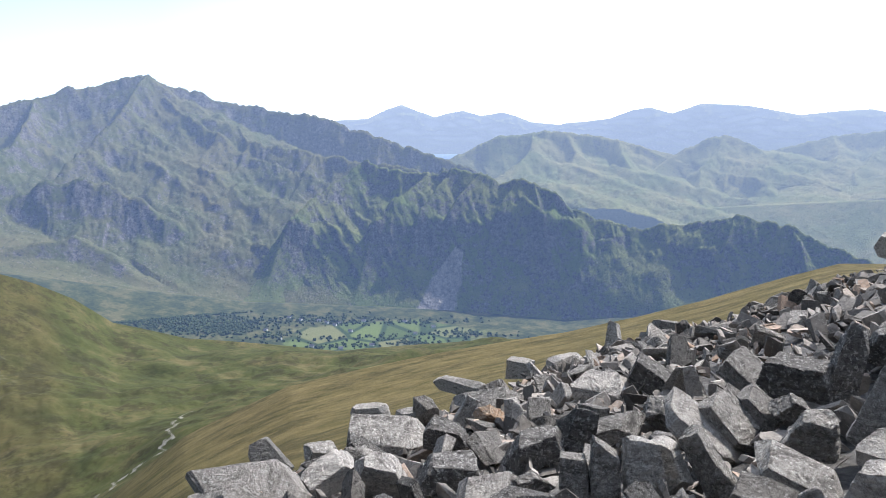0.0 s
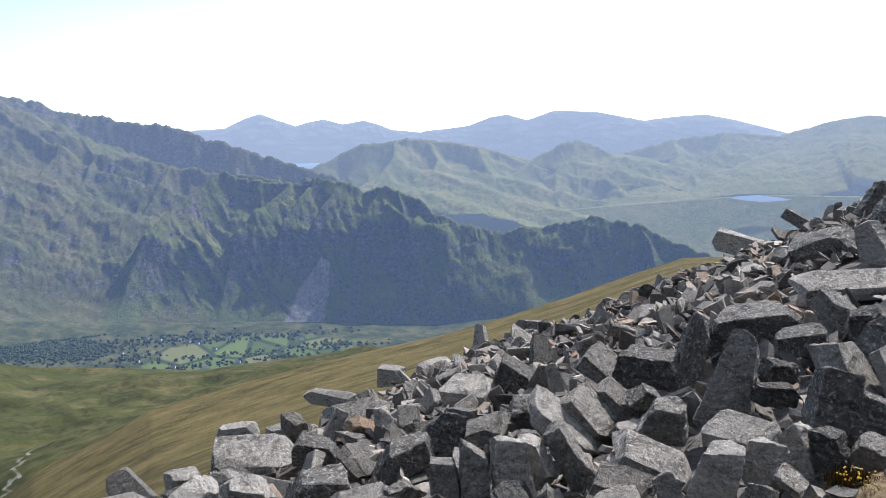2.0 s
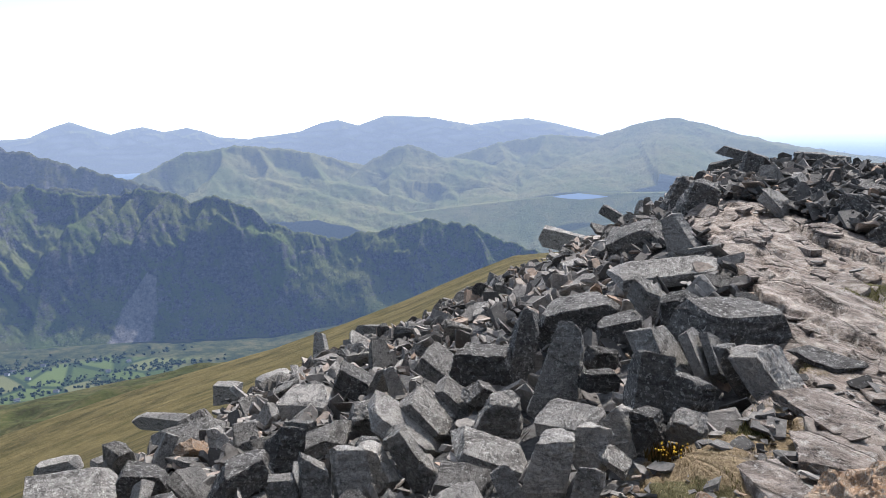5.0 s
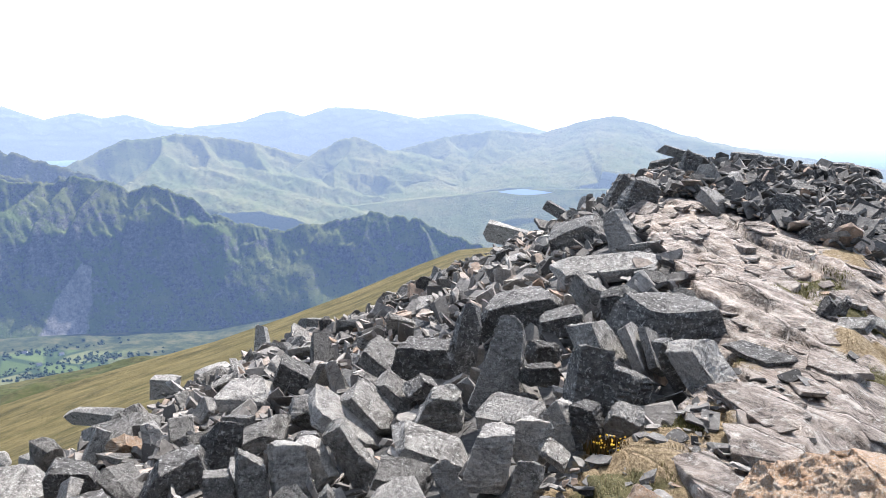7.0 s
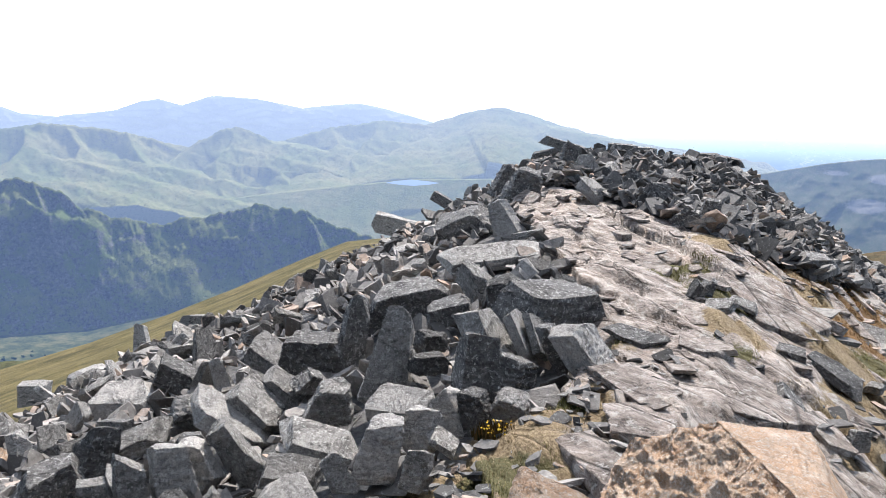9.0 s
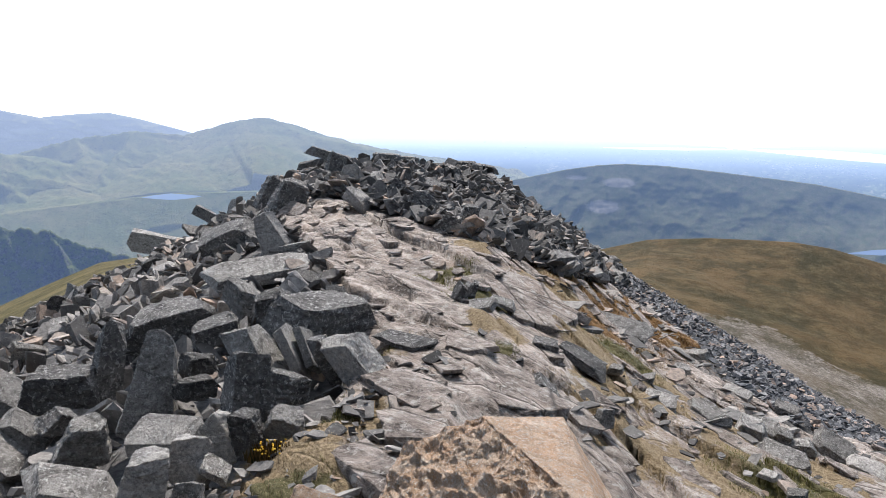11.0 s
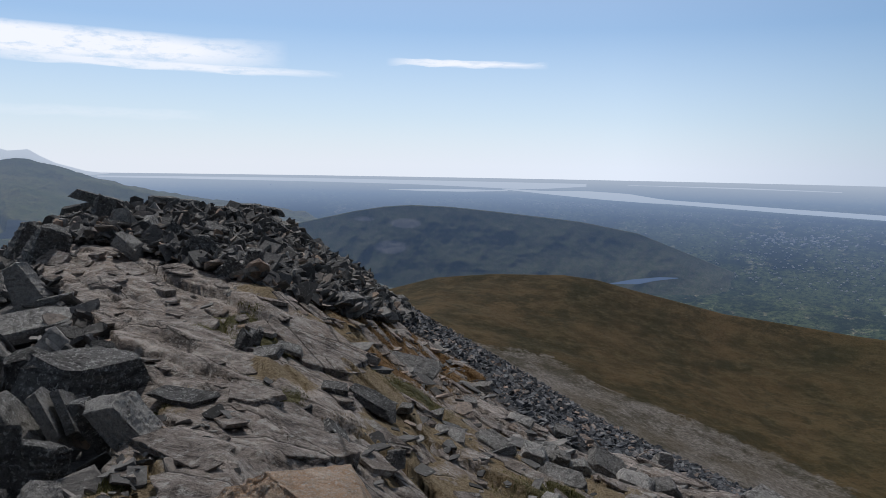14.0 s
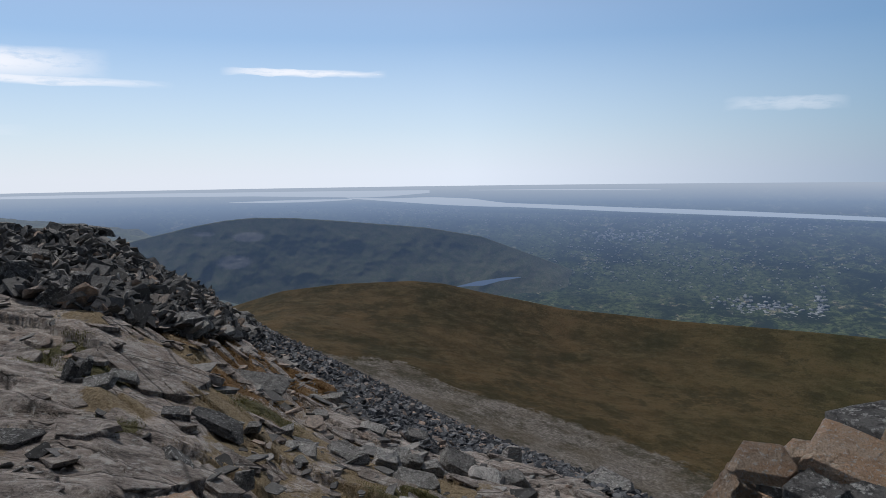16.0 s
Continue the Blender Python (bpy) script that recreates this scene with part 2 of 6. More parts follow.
def grass_material():
    k = Mat("hill_grass", 1.0, 0.1)
    v = k.geo.outputs["Position"]
    big = k.noise(v, 0.014, 7, 0.7, 0.3)
    mid = k.noise(v, 0.07, 7, 0.75)
    fine = k.noise(v, 0.7, 6, 0.8)
    col = k.ramp(big, (0.36, (0.036, 0.031, 0.013)), (0.5, (0.08, 0.054, 0.024)), (0.62, (0.118, 0.077, 0.036)))
    col = k.mix(k.ramp(mid, (0.45, 0.0), (0.68, 0.7)), col, (0.135, 0.10, 0.05))
    col = k.mix(k.ramp(fine, (0.36, 0.7), (0.52, 0.0)), col, (0.04, 0.034, 0.014))
    straw = k.ramp(k.noise(v, 0.05, 7, 0.75), (0.36, (0.06, 0.058, 0.02)), (0.5, (0.125, 0.102, 0.045)), (0.68, (0.19, 0.15, 0.07)))
    straw = k.mix(k.ramp(fine, (0.36, 0.6), (0.52, 0.0)), straw, (0.06, 0.055, 0.02))
    col = k.mix(k.attr("straw"), col, straw)
    stone = k.ramp(k.noise(v, 0.55, 9, 0.9), (0.38, (0.06, 0.05, 0.042)), (0.5, (0.17, 0.147, 0.125)), (0.6, (0.33, 0.295, 0.26)))
    stone = k.mix(k.ramp(k.noise(v, 0.03, 6, 0.7), (0.45, 0.0), (0.6, 0.6)), stone, (0.09, 0.07, 0.042))
    g = k.math("ADD", k.attr("gravel"), k.math("MULTIPLY", k.math("SUBTRACT", mid, 0.5), 1.6))
    col = k.mix(k.ramp(g, (0.47, 0.0), (0.56, 1.0)), col, stone)
    green = k.ramp(k.noise(v, 0.012, 7, 0.7, 0.5), (0.35, (0.03, 0.038, 0.012)), (0.5, (0.062, 0.07, 0.022)), (0.64, (0.115, 0.10, 0.045)))
    green = k.mix(k.ramp(mid, (0.4, 0.5), (0.55, 0.0)), green, (0.05, 0.06, 0.018))
    col = k.mix(k.attr("lush"), col, green)
    col = k.mix(k.ramp(k.noise(v, 0.022, 9, 0.82), (0.50, 0.0), (0.57, 0.65)), col, (0.032, 0.03, 0.013))
    col = k.mix(k.ramp(k.noise(v, 0.11, 7, 0.85), (0.57, 0.0), (0.66, 0.3)), col, (0.15, 0.125, 0.07))
    col = k.mix(k.math("MULTIPLY", k.ramp(k.attr("stream"), (0.5, 0.0), (0.7, 1.0)), k.ramp(mid, (0.42, 0.1), (0.55, 1.0))), col, (0.27, 0.26, 0.23))
    k.color(col)
    k.bump(k.math("ADD", k.math("MULTIPLY", fine, 0.4), k.math("MULTIPLY", mid, 3.0)), 0.7, 1.2)
    return k.paint_haze(HAZE_STOPS).m


def mountain_material(name, rocky=0.5, green=(0.085, 0.115, 0.032), bare=(0.16, 0.15, 0.145), size=1.0, haze=(HAZE_STOPS,), speckle=0.0):
    k = Mat(name, 1.0, 0.1)
    v = k.geo.outputs["Position"]
    big = k.noise(v, 0.004 * size, 7, 0.7, 0.4)
    mid = k.noise(v, 0.018 * size, 8, 0.78)
    fine = k.noise(v, 0.085 * size, 6, 0.8)
    col = k.mix(k.ramp(big, (0.4, 0.0), (0.6, 1.0)), green, tuple(c * q for c, q in zip(green, (1.45, 1.2, 1.5))))
    col = k.mix(k.ramp(mid, (0.34, 0.6), (0.48, 0.0)), col, tuple(c * 0.45 for c in green))
    rough = k.math("ADD", k.math("MULTIPLY", k.math("SUBTRACT", mid, 0.5), 1.4), k.math("MULTIPLY", k.math("SUBTRACT", fine, 0.5), 0.8))
    steep = k.ramp(k.math("ADD", k.up(), rough), (rocky - 0.12, 1.0), (rocky + 0.12, 0.0))
    crag = k.ramp(fine, (0.36, tuple(c * 0.35 for c in bare)), (0.55, bare), (0.66, tuple(min(1, c * 2.0) for c in bare)))
    col = k.mix(steep, col, crag)
    if speckle:
        spot = k.ramp(k.math("ADD", k.noise(v, 0.13 * size, 5, 0.75), k.math("MULTIPLY", k.math("SUBTRACT", mid, 0.5), -0.5)), (0.56, 0.0), (0.62, speckle))
        col = k.mix(spot, col, tuple(c * 1.7 for c in bare))
        col = k.mix(k.ramp(k.noise(v, 0.1 * size, 6, 0.8), (0.36, 0.8), (0.44, 0.0)), col, tuple(c * 0.25 for c in green))
    pale = k.ramp(fine, (0.36, (0.17, 0.16, 0.15)), (0.6, (0.36, 0.345, 0.32)))
    col = k.mix(k.ramp(k.math("ADD", k.attr("scree"), k.math("MULTIPLY", k.math("SUBTRACT", mid, 0.5), 0.8)), (0.45, 0.0), (0.6, 1.0)), col, pale)
    k.color(col)
    k.bump(k.math("ADD", k.math("MULTIPLY", fine, 0.35), mid), 0.9, 16.0 / size)
    return k.paint_haze(*haze).m


def valley_material():
    k = Mat("valley_meadows", 1.0, 0.1)
    v = k.geo.outputs["Position"]
    cells = k.scaled(v, (0.0085, 0.0055, 0.0), (0, 0, 12))
    sep = k.t.nodes.new("ShaderNodeSeparateColor")
    k.link(k.voronoi(cells, 1.0, "F1", "Color"), sep.inputs[0])
    edge = k.voronoi(cells, 1.0, "DISTANCE_TO_EDGE")
    field = k.ramp(sep.outputs[0], (0.0, (0.05, 0.075, 0.022)), (0.4, (0.075, 0.105, 0.032)), (0.7, (0.11, 0.145, 0.045)), (0.95, (0.15, 0.145, 0.07)))
    field = k.mix(k.ramp(edge, (0.03, 1.0), (0.08, 0.0)), field, (0.035, 0.055, 0.02))
    mid = k.noise(v, 0.02, 8, 0.75)
    wild = k.ramp(mid, (0.38, (0.024, 0.034, 0.012)), (0.5, (0.058, 0.068, 0.024)), (0.64, (0.12, 0.11, 0.05)))
    m = k.math("ADD", k.attr("fields"), k.math("MULTIPLY", k.math("SUBTRACT", k.noise(v, 0.008, 5, 0.7), 0.5), 1.0))
    k.color(k.mix(k.ramp(m, (0.42, 0.0), (0.55, 1.0)), wild, field))
    k.bump(mid, 0.6, 6.0)
    return k.paint_haze(HAZE_STOPS).m


# painted haze of the lowland, its towns and its wooded hill
LOW_HAZE = (((0.55, 0.13), (0.66, 0.22), (0.76, 0.35), (0.86, 0.55), (0.92, 0.80), (0.972, 0.97)),
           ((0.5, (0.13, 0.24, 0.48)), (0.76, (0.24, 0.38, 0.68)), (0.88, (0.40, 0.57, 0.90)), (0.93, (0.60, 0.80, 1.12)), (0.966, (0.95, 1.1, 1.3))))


def plain_material():
    k = Mat("lowland_fields", 1.0, 0.1)
    v = k.geo.outputs["Position"]
    warp = k.mix(0.25, k.scaled(v, (0.05, 0.05, 0.0), (0, 0, 25)), k.noise(v, 0.03, 5, 0.7))
    sep = k.t.nodes.new("ShaderNodeSeparateColor")
    k.link(k.voronoi(warp, 1.0, "F1", "Color"), sep.inputs[0])
    col = k.ramp(sep.outputs[0], (0.0, (0.075, 0.10, 0.042)), (0.5, (0.13, 0.16, 0.068)), (0.85, (0.20, 0.23, 0.105)), (0.98, (0.38, 0.34, 0.23)))
    hedge = k.noise(v, 0.045, 7, 0.85)
    col = k.mix(k.ramp(hedge, (0.47, 0.85), (0.54, 0.0)), col, (0.024, 0.036, 0.02))
    wood = k.noise(v, 0.006, 8, 0.75, 0.8)
    col = k.mix(k.ramp(wood, (0.46, 0.0), (0.53, 0.92)), col, (0.026, 0.038, 0.022))
    pasture = k.noise(v, 0.0018, 5, 0.7)
    col = k.mix(k.math("MULTIPLY", k.ramp(pasture, (0.46, 0.0), (0.6, 0.7)), k.ramp(hedge, (0.45, 0.0), (0.52, 1.0))), col, (0.13, 0.16, 0.07))
    col = k.mix(k.ramp(k.noise(v, 0.2, 3, 0.8), (0.66, 0.0), (0.71, 0.45)), col, (0.40, 0.39, 0.37))
    k.color(col)
    return k.paint_haze(*LOW_HAZE).m


GRASS = grass_material()
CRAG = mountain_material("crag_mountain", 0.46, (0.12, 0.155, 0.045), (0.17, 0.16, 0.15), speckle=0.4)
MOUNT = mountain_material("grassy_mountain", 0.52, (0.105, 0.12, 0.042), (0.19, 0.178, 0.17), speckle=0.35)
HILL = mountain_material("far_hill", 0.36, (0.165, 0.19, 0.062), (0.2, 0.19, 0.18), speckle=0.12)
WOODED = mountain_material("wooded_hill", 0.30, (0.105, 0.125, 0.06), (0.24, 0.23, 0.22), 8.0, LOW_HAZE, 0.5)
PLAIN = plain_material()
VALLEY = valley_material()


def water_material():
    k = Mat("glowing_lake_water", 0.12, 0.5)
    k.color((0.10, 0.16, 0.22))
    k.bump(k.noise(k.geo.outputs["Position"], 0.05, 4), 0.2, 0.5)
    # emission paints in the sky's reflection and the haze over the water
    return k.paint_haze(((0.3, 0.85), (0.95, 0.93)), ((0.4, (0.30, 0.41, 0.62)), (0.645, (0.25, 0.36, 0.58)), (0.7, (0.40, 0.53, 0.76)), (0.83, (0.62, 0.80, 1.10)), (0.88, (0.85, 1.04, 1.32)), (0.965, (1.25, 1.4, 1.6))), 1.0).m


WATER = water_material()


# ---- ground form ----
def curve(x, *pts):
    """A smooth-ish line through (place, value) pairs."""
    return np.interp(x, [p[0] for p in pts], [p[1] for p in pts])


def near_edge(az):
    """Elevation in degrees, seen from the eye, and distance of the brink of the summit."""
    el = curve(az, (-60, -42), (-30, -32.5), (-24, -28.8), (-15, -26.4), (-6.5, -24.4), (5, -20.8), (13, -17.4), (20, -15.1), (25, -12.5), (30.5, -10.2),
               (36, -7.6), (38.5, -6.0), (42.5, -4.2), (45, -3.6), (50, -3.6), (56, -4.2), (59, -6.5), (62, -8.0), (64.5, -9.7), (67, -11.3),
               (72, -13.9), (80.5, -18.3), (87, -20.6), (95, -22.9), (105, -25), (130, -30), (200, -32), (310, -38.83))
    d = curve(az, (-60, 3.4), (-24, 3.9), (-15, 4.6), (-6.5, 5.6), (5, 7.6), (13, 10), (20, 12), (30, 13), (56, 13.2), (62, 13.0), (65, 16),
              (68, 22), (72, 20), (80.5, 14.5), (87, 11.5), (95, 8.5), (105, 6.5), (130, 5), (200, 5), (310, 3.54))
    return el, d


def ground(az, d):
    """Height of the summit's ground at an azimuth (degrees, clockwise from north) and a distance."""
    el, far = near_edge(az)
    ze = EYE + far * np.tan(np.radians(el))
    u = np.clip(d / far, 0, 1)
    p = 1 + np.minimum(0.5, 1.1 / np.maximum(np.abs(ze), 0.01))
    z = ze * u ** p
    return z + np.maximum(d - far, 0) * np.tan(np.radians(np.minimum(el - 14, -30)))


def boulder_side(az, el):
    """True where the boulder field lies, left of the slabs."""
    return az < np.interp(el, [-30, -26.4, -23.8, -21.3, -18.9, -16.4, -13.9, -11.3, -9.2, -7.5, -5.4], [32, 35, 39.3, 44.6, 46.4, 47, 46.8, 45.1, 43, 40.6, 39])


def pile_side(az, el):
    """True on the heap of slabs along the crest."""
    return (az > 36) & (az < 67) & (el > curve(az, (36, -5.2), (46.4, -5.9), (51.6, -7.9), (56.7, -9.5), (61.9, -11.5), (67, -12)))


def gravel_side(az, el):
    """True on the fine scree past the slabs."""
    return (az > 64) & (el > curve(az, (64, -11.2), (66, -12.2), (69.5, -14.2), (71.6, -15.6), (74.2, -18), (78.3, -19.9), (84.5, -21), (92.4, -22.8), (105, -26)))


def ground_at(x, y):
    return float(ground(math.degrees(math.atan2(x, y)), math.hypot(x, y)))
# ---- end ground form ----


def link_mesh(name, verts, faces, material, smooth=True):
    me = bpy.data.meshes.new(name)
    me.from_pydata(verts, [], faces)
    me.materials.append(material)
    if smooth:
        me.polygons.foreach_set("use_smooth", [True] * len(me.polygons))
    me.update()
    return new(name, me)


def sheet(name, P, material, attributes=()):
    """A sheet from a grid of places, n by m by 3."""
    n, m, _ = P.shape
    i = np.arange(n * m).reshape(n, m)
    F = np.stack([i[:-1, :-1], i[:-1, 1:], i[1:, 1:], i[1:, :-1]], -1).reshape(-1, 4)
    ob = link_mesh(name, P.reshape(-1, 3).tolist(), F.tolist(), material)
    for key, values in attributes:
        a = ob.data.attributes.new(key, "FLOAT", "POINT")
        a.data.foreach_set("value", np.asarray(values, dtype=np.float32).ravel())
    return ob


def spherical(az, el, d):
    a = np.radians(az)
    return np.stack([d * np.sin(a), d * np.cos(a), EYE + d * np.tan(np.radians(el))], -1)


def fractal(X, Y, Z, octaves=5, h=1.0):
    out = np.empty(X.size)
    for i, q in enumerate(zip(X.ravel(), Y.ravel(), Z.ravel())):
        out[i] = noise.fractal(q, h, 2.1, octaves)
    return out.reshape(X.shape)


def ridged(X, Y, Z, octaves=5):
    out = np.empty(X.size)
    for i, q in enumerate(zip(X.ravel(), Y.ravel(), Z.ravel())):
        out[i] = noise.ridged_multi_fractal(q, 0.9, 2.1, octaves, 1.0, 2.0)
    return out.reshape(X.shape)


def land(name, material, az0, az1, n, low, high, d_low, d_high, rows=60, back=0.12, bulge=1.0, ribs=0.0, rib_az=0.5, aniso=0.5, shear=0.0, rough=0.0, seed=0.0, attributes=None, drop=14, swell=0.0):
    """Rising ground seen from the summit: from its foot (elevation, distance) to its skyline and down behind."""
    az = np.linspace(az0, az1, n)
    s = np.linspace(0, 1, rows)
    lo, hi, dl, dh = low(az), high(az), d_low(az), d_high(az)
    S, A = np.meshgrid(s, az, indexing="ij")
    el = lo + (hi - lo) * S
    d = dl + (dh - dl) * S ** bulge
    bell = np.minimum(1, S * 2.2) ** 1.3 * np.minimum(1, (1 - S) * 5 + 0.12)
    if ribs:
        u, w = (A - shear * el) * rib_az + seed, el * rib_az * aniso
        bend = 0.35 * fractal(u * 0.6, w * 0.6, A * 0 + seed + 3, 3)
        r = ridged(u + bend, w, A * 0 + seed, 5) - 1.0
        r2 = fractal(u * 4, w * 5, A * 0 + seed, 6)
        d = d - (ribs * r + 0.06 * ribs * r2) * bell
    if rough:
        el = el + rough * fractal(A * 1.3 + seed, S * 6, A * 0 + seed, 6) * (0.25 + 0.75 * np.sin(np.pi * S)) * np.minimum(1, S * 4)
    P = spherical(A, el, d)
    if swell:
        P[..., 2] += swell * d * fractal(P[..., 0] / 160 + seed, P[..., 1] / 160, A * 0, 6) * np.sin(np.pi * S ** 0.7) ** 0.5
    b = [spherical(az, el[-1] - k * drop / 6, d[-1] * (1 + back * k / 6)) for k in range(1, 7)]
    P = np.concatenate([P, np.stack(b)])
    ats = [] if attributes is None else [(k, np.concatenate([v, np.repeat(v[-1:], 6, 0)])) for k, v in attributes(A, S, el, d)]
    return tagged(sheet(name, P, material, ats), kind="structure")


flat = lambda v: (lambda az: np.full_like(az, v, dtype=float))
line = lambda *pts: (lambda az: curve(az, *pts))

LATTICE = np.random.RandomState(11).uniform(-1, 1, (256, 256))


def value_noise(u, w):
    """Smooth noise over a plane, -1 to 1."""
    iu, iw = np.floor(u).astype(int), np.floor(w).astype(int)
    fu, fw = u - iu, w - iw
    fu, fw = fu * fu * (3 - 2 * fu), fw * fw * (3 - 2 * fw)
    q = lambda a, b: LATTICE[(iu + a) % 256, (iw + b) % 256]
    return (q(0, 0) * (1 - fu) + q(1, 0) * fu) * (1 - fw) + (q(0, 1) * (1 - fu) + q(1, 1) * fu) * fw


def waves(u, w, octaves=5, fall=0.55):
    """Fractal noise over a plane."""
    return sum(fall ** i * value_noise(u * 2.03 ** i + 17 * i, w * 2.03 ** i + 5 * i) for i in range(octaves))


def gullies(u, w, octaves=4):
    """0 on sharp crests, up to 1 in the hollows between them."""
    return sum(0.5 ** i * np.abs(value_noise(u * 2.1 ** i + 31 * i, w * 2.1 ** i + 9 * i)) for i in range(octaves))


def ridge(to, left, right, width, rib, *points):
    """A crest line as (azimuth, elevation, distance) places; how steep the ground falls on its left and right hand, out to a width."""
    to.append((spherical(*(np.array(c, float) for c in zip(*points))), left, right, width, rib))


def massif(name, material, az0, az1, n, d0, d1, rows, ridges, deep, rib=40.0, step=110.0, rough=9.0, seed=0, attributes=None, foot=0):
    """Mountain country: ground that falls away from its crest lines, cut by gullies that run down from them."""
    az, d = np.linspace(az0, az1, n), np.linspace(d0, d1, rows)
    D, A = np.meshgrid(d, az, indexing="ij")
    X, Y = D * np.sin(np.radians(A)), D * np.cos(np.radians(A))
    Z = np.full(X.shape, -9999.0)
    deep = deep(A) if callable(deep) else deep
    bend = 30 * waves(X / 150 + seed, Y / 150, 3)
    for k, (P, left, right, width, amount) in enumerate(ridges):
        near, H, U, S = np.full(X.shape, 1e9), np.zeros(X.shape), np.zeros(X.shape), np.zeros(X.shape)
        run = 0.0
        for a, b in zip(P[:-1], P[1:]):
            v = b - a
            size = math.hypot(v[0], v[1])
            t = np.clip(((X - a[0]) * v[0] + (Y - a[1]) * v[1]) / size ** 2, 0, 1)
            qx, qy = X - a[0] - t * v[0], Y - a[1] - t * v[1]
            q = np.hypot(qx, qy)
            best = q < near
            near = np.where(best, q, near)
            H, U = np.where(best, a[2] + t * v[2], H), np.where(best, run + t * size, U)
            S = np.where(best, (v[0] * qy - v[1] * qx) / (size * np.maximum(q, 1)), S)
            run += size
        slope = right + (left - right) * np.clip(S * 1.5 + 0.5, 0, 1)
        drop = slope * (np.minimum(near, width) + 0.62 * np.maximum(near - width, 0))
        cut = np.minimum(near / 70, 1) * amount * rib * gullies((U + bend) / step + 40 * k + seed, near / (3.5 * step) + bend / 400)
        Z = np.maximum(Z, H - drop - cut)
    Z = Z + rough * waves(X / 55, Y / 55 + seed, 6, 0.6) * np.minimum(1, (Z - deep) / 150).clip(0.2, 1)
    if foot:
        w = np.clip((D - foot) / 150, 0, 1)
        Z = deep + (Z - deep) * np.where(Z > deep, w ** 0.8, 1.0)
    Z = np.maximum(Z, deep)
    el = np.degrees(np.arctan2(Z - EYE, D))
    ats = [] if attributes is None else attributes(A, D, el, D)
    return tagged(sheet(name, np.stack([X, Y, Z], -1), material, ats), kind="structure")


# ---- the distance, farthest first ----
base_r = np.array([3, 30, 200, 700, 1500, 2500, 3500, 4300, 4700, 4850])
base_el = np.array([-60, -48, -42, -34, -27, -15, -8.5, -4.2, -1.9, -0.9])
A, D = np.meshgrid(np.linspace(-180, 180, 361), base_r, indexing="xy")
tagged(sheet("ground", spherical(A, np.repeat(base_el[:, None], 361, 1), D), PLAIN), "dark green lowland that reaches the horizon", "ground", kind="structure")

far_low = flat(-3.0)
land("far_range_1", HILL, -14, 10.5, 180, far_low, line((-14, -2), (-7.7, -0.5), (-5.6, -0.4), (-4.2, 0.25), (-3.1, 0.62), (-2, 0.2), (-0.6, -0.3), (0.4, 0.0), (1.5, 0.17), (2.8, -0.2),
     (4.4, 0.05), (5.5, -0.25), (6.5, -0.65), (9, -0.9), (10.5, -1.4)), flat(4380), flat(4490), 30, 0.008, ribs=60, rib_az=0.6, aniso=4.0, rough=0.06)
land("far_range_2", HILL, 7.5, 34.5, 180, far_low, line((7.5, -1.2), (9, -0.75), (10.7, -0.6), (12.2, -0.4), (13.8, 0.2), (15, 0.38), (16.5, -0.05), (18.4, 0.6), (19.1, 0.62), (21.7, 0.45), (25, -0.2),
     (30, -1.1), (34.5, -2)), flat(4340), flat(4470), 30, 0.008, ribs=60, rib_az=0.6, aniso=4.0, rough=0.05, seed=3.0)
land("far_range_3", HILL, 20, 37, 120, far_low, line((20, -1.5), (23, -0.5), (25.4, -0.1), (27.5, 0.12), (29.1, 0.2), (31, -0.2), (34.3, -1.1), (37, -2)), flat(4300), flat(4500), 30, 0.01, ribs=60, rib_az=0.4, aniso=4.0, rough=0.03, seed=5.0)
land("far_range_4", HILL, 27, 50, 160, flat(-2.0), line((27, -0.6), (30.4, 0.15), (33, 0.42), (36, 0.52), (37.2, 0.66), (37.8, 0.76), (38.7, 0.46), (39.9, 0.58), (40.6, 0.14), (41.5, -0.3), (43.3, -0.8), (46, -1.1), (50, -1.6)), flat(4760), flat(4840), 24, 0.005, seed=5.5)
round_ridges = []
ridge(round_ridges, 0.4, 0.5, 150, 0.35, (34.09, -1.23, 4150), (36.57, -0.47, 4190), (37.87, -0.13, 4200), (39.16, 0, 4200), (40.99, -0.26, 4200), (43.49, -1.09, 4200), (46.24, -1.81, 4200), (48.47, -2.25, 4200), (52.52, -2.85, 4220), (58.02, -3.58, 4250))
ridge(round_ridges, 0.35, 0.6, 150, 0.35, (39.16, 0, 4200), (37.74, -1.58, 4030), (35.51, -3.17, 3850), (33.6, -4.79, 3600))
ridge(round_ridges, 0.3, 0.4, 150, 0.35, (43.49, -1.09, 4200), (42.89, -2.76, 3980), (41.56, -4.7, 3700))
massif("round_hill", HILL, 20, 78, 420, 3500, 4260, 70, round_ridges, -420, 10, 240, 5, 4)
hill_ridges_3 = []
ridge(hill_ridges_3, 0.5, 1.1, 60, 0.4, (22.47, -3.09, 3950), (23.94, -2.35, 4000), (25.82, -1.79, 4040), (27.47, -1.48, 4080), (29.1, -1.17, 4100), (30.52, -0.99, 4120), (31.92, -1.17, 4120), (34.09, -1.31, 4120), (35.85, -1.77, 4100))
ridge(hill_ridges_3, 0.35, 1.3, 80, 0.4, (30.52, -0.99, 4120), (30.01, -2, 4000), (29.13, -2.94, 3900), (28.32, -3.97, 3760), (28.75, -5.22, 3600))
ridge(hill_ridges_3, 0.4, 0.5, 80, 0.4, (26.85, -1.56, 4070), (27.48, -2.72, 3920), (25.83, -3.96, 3760))
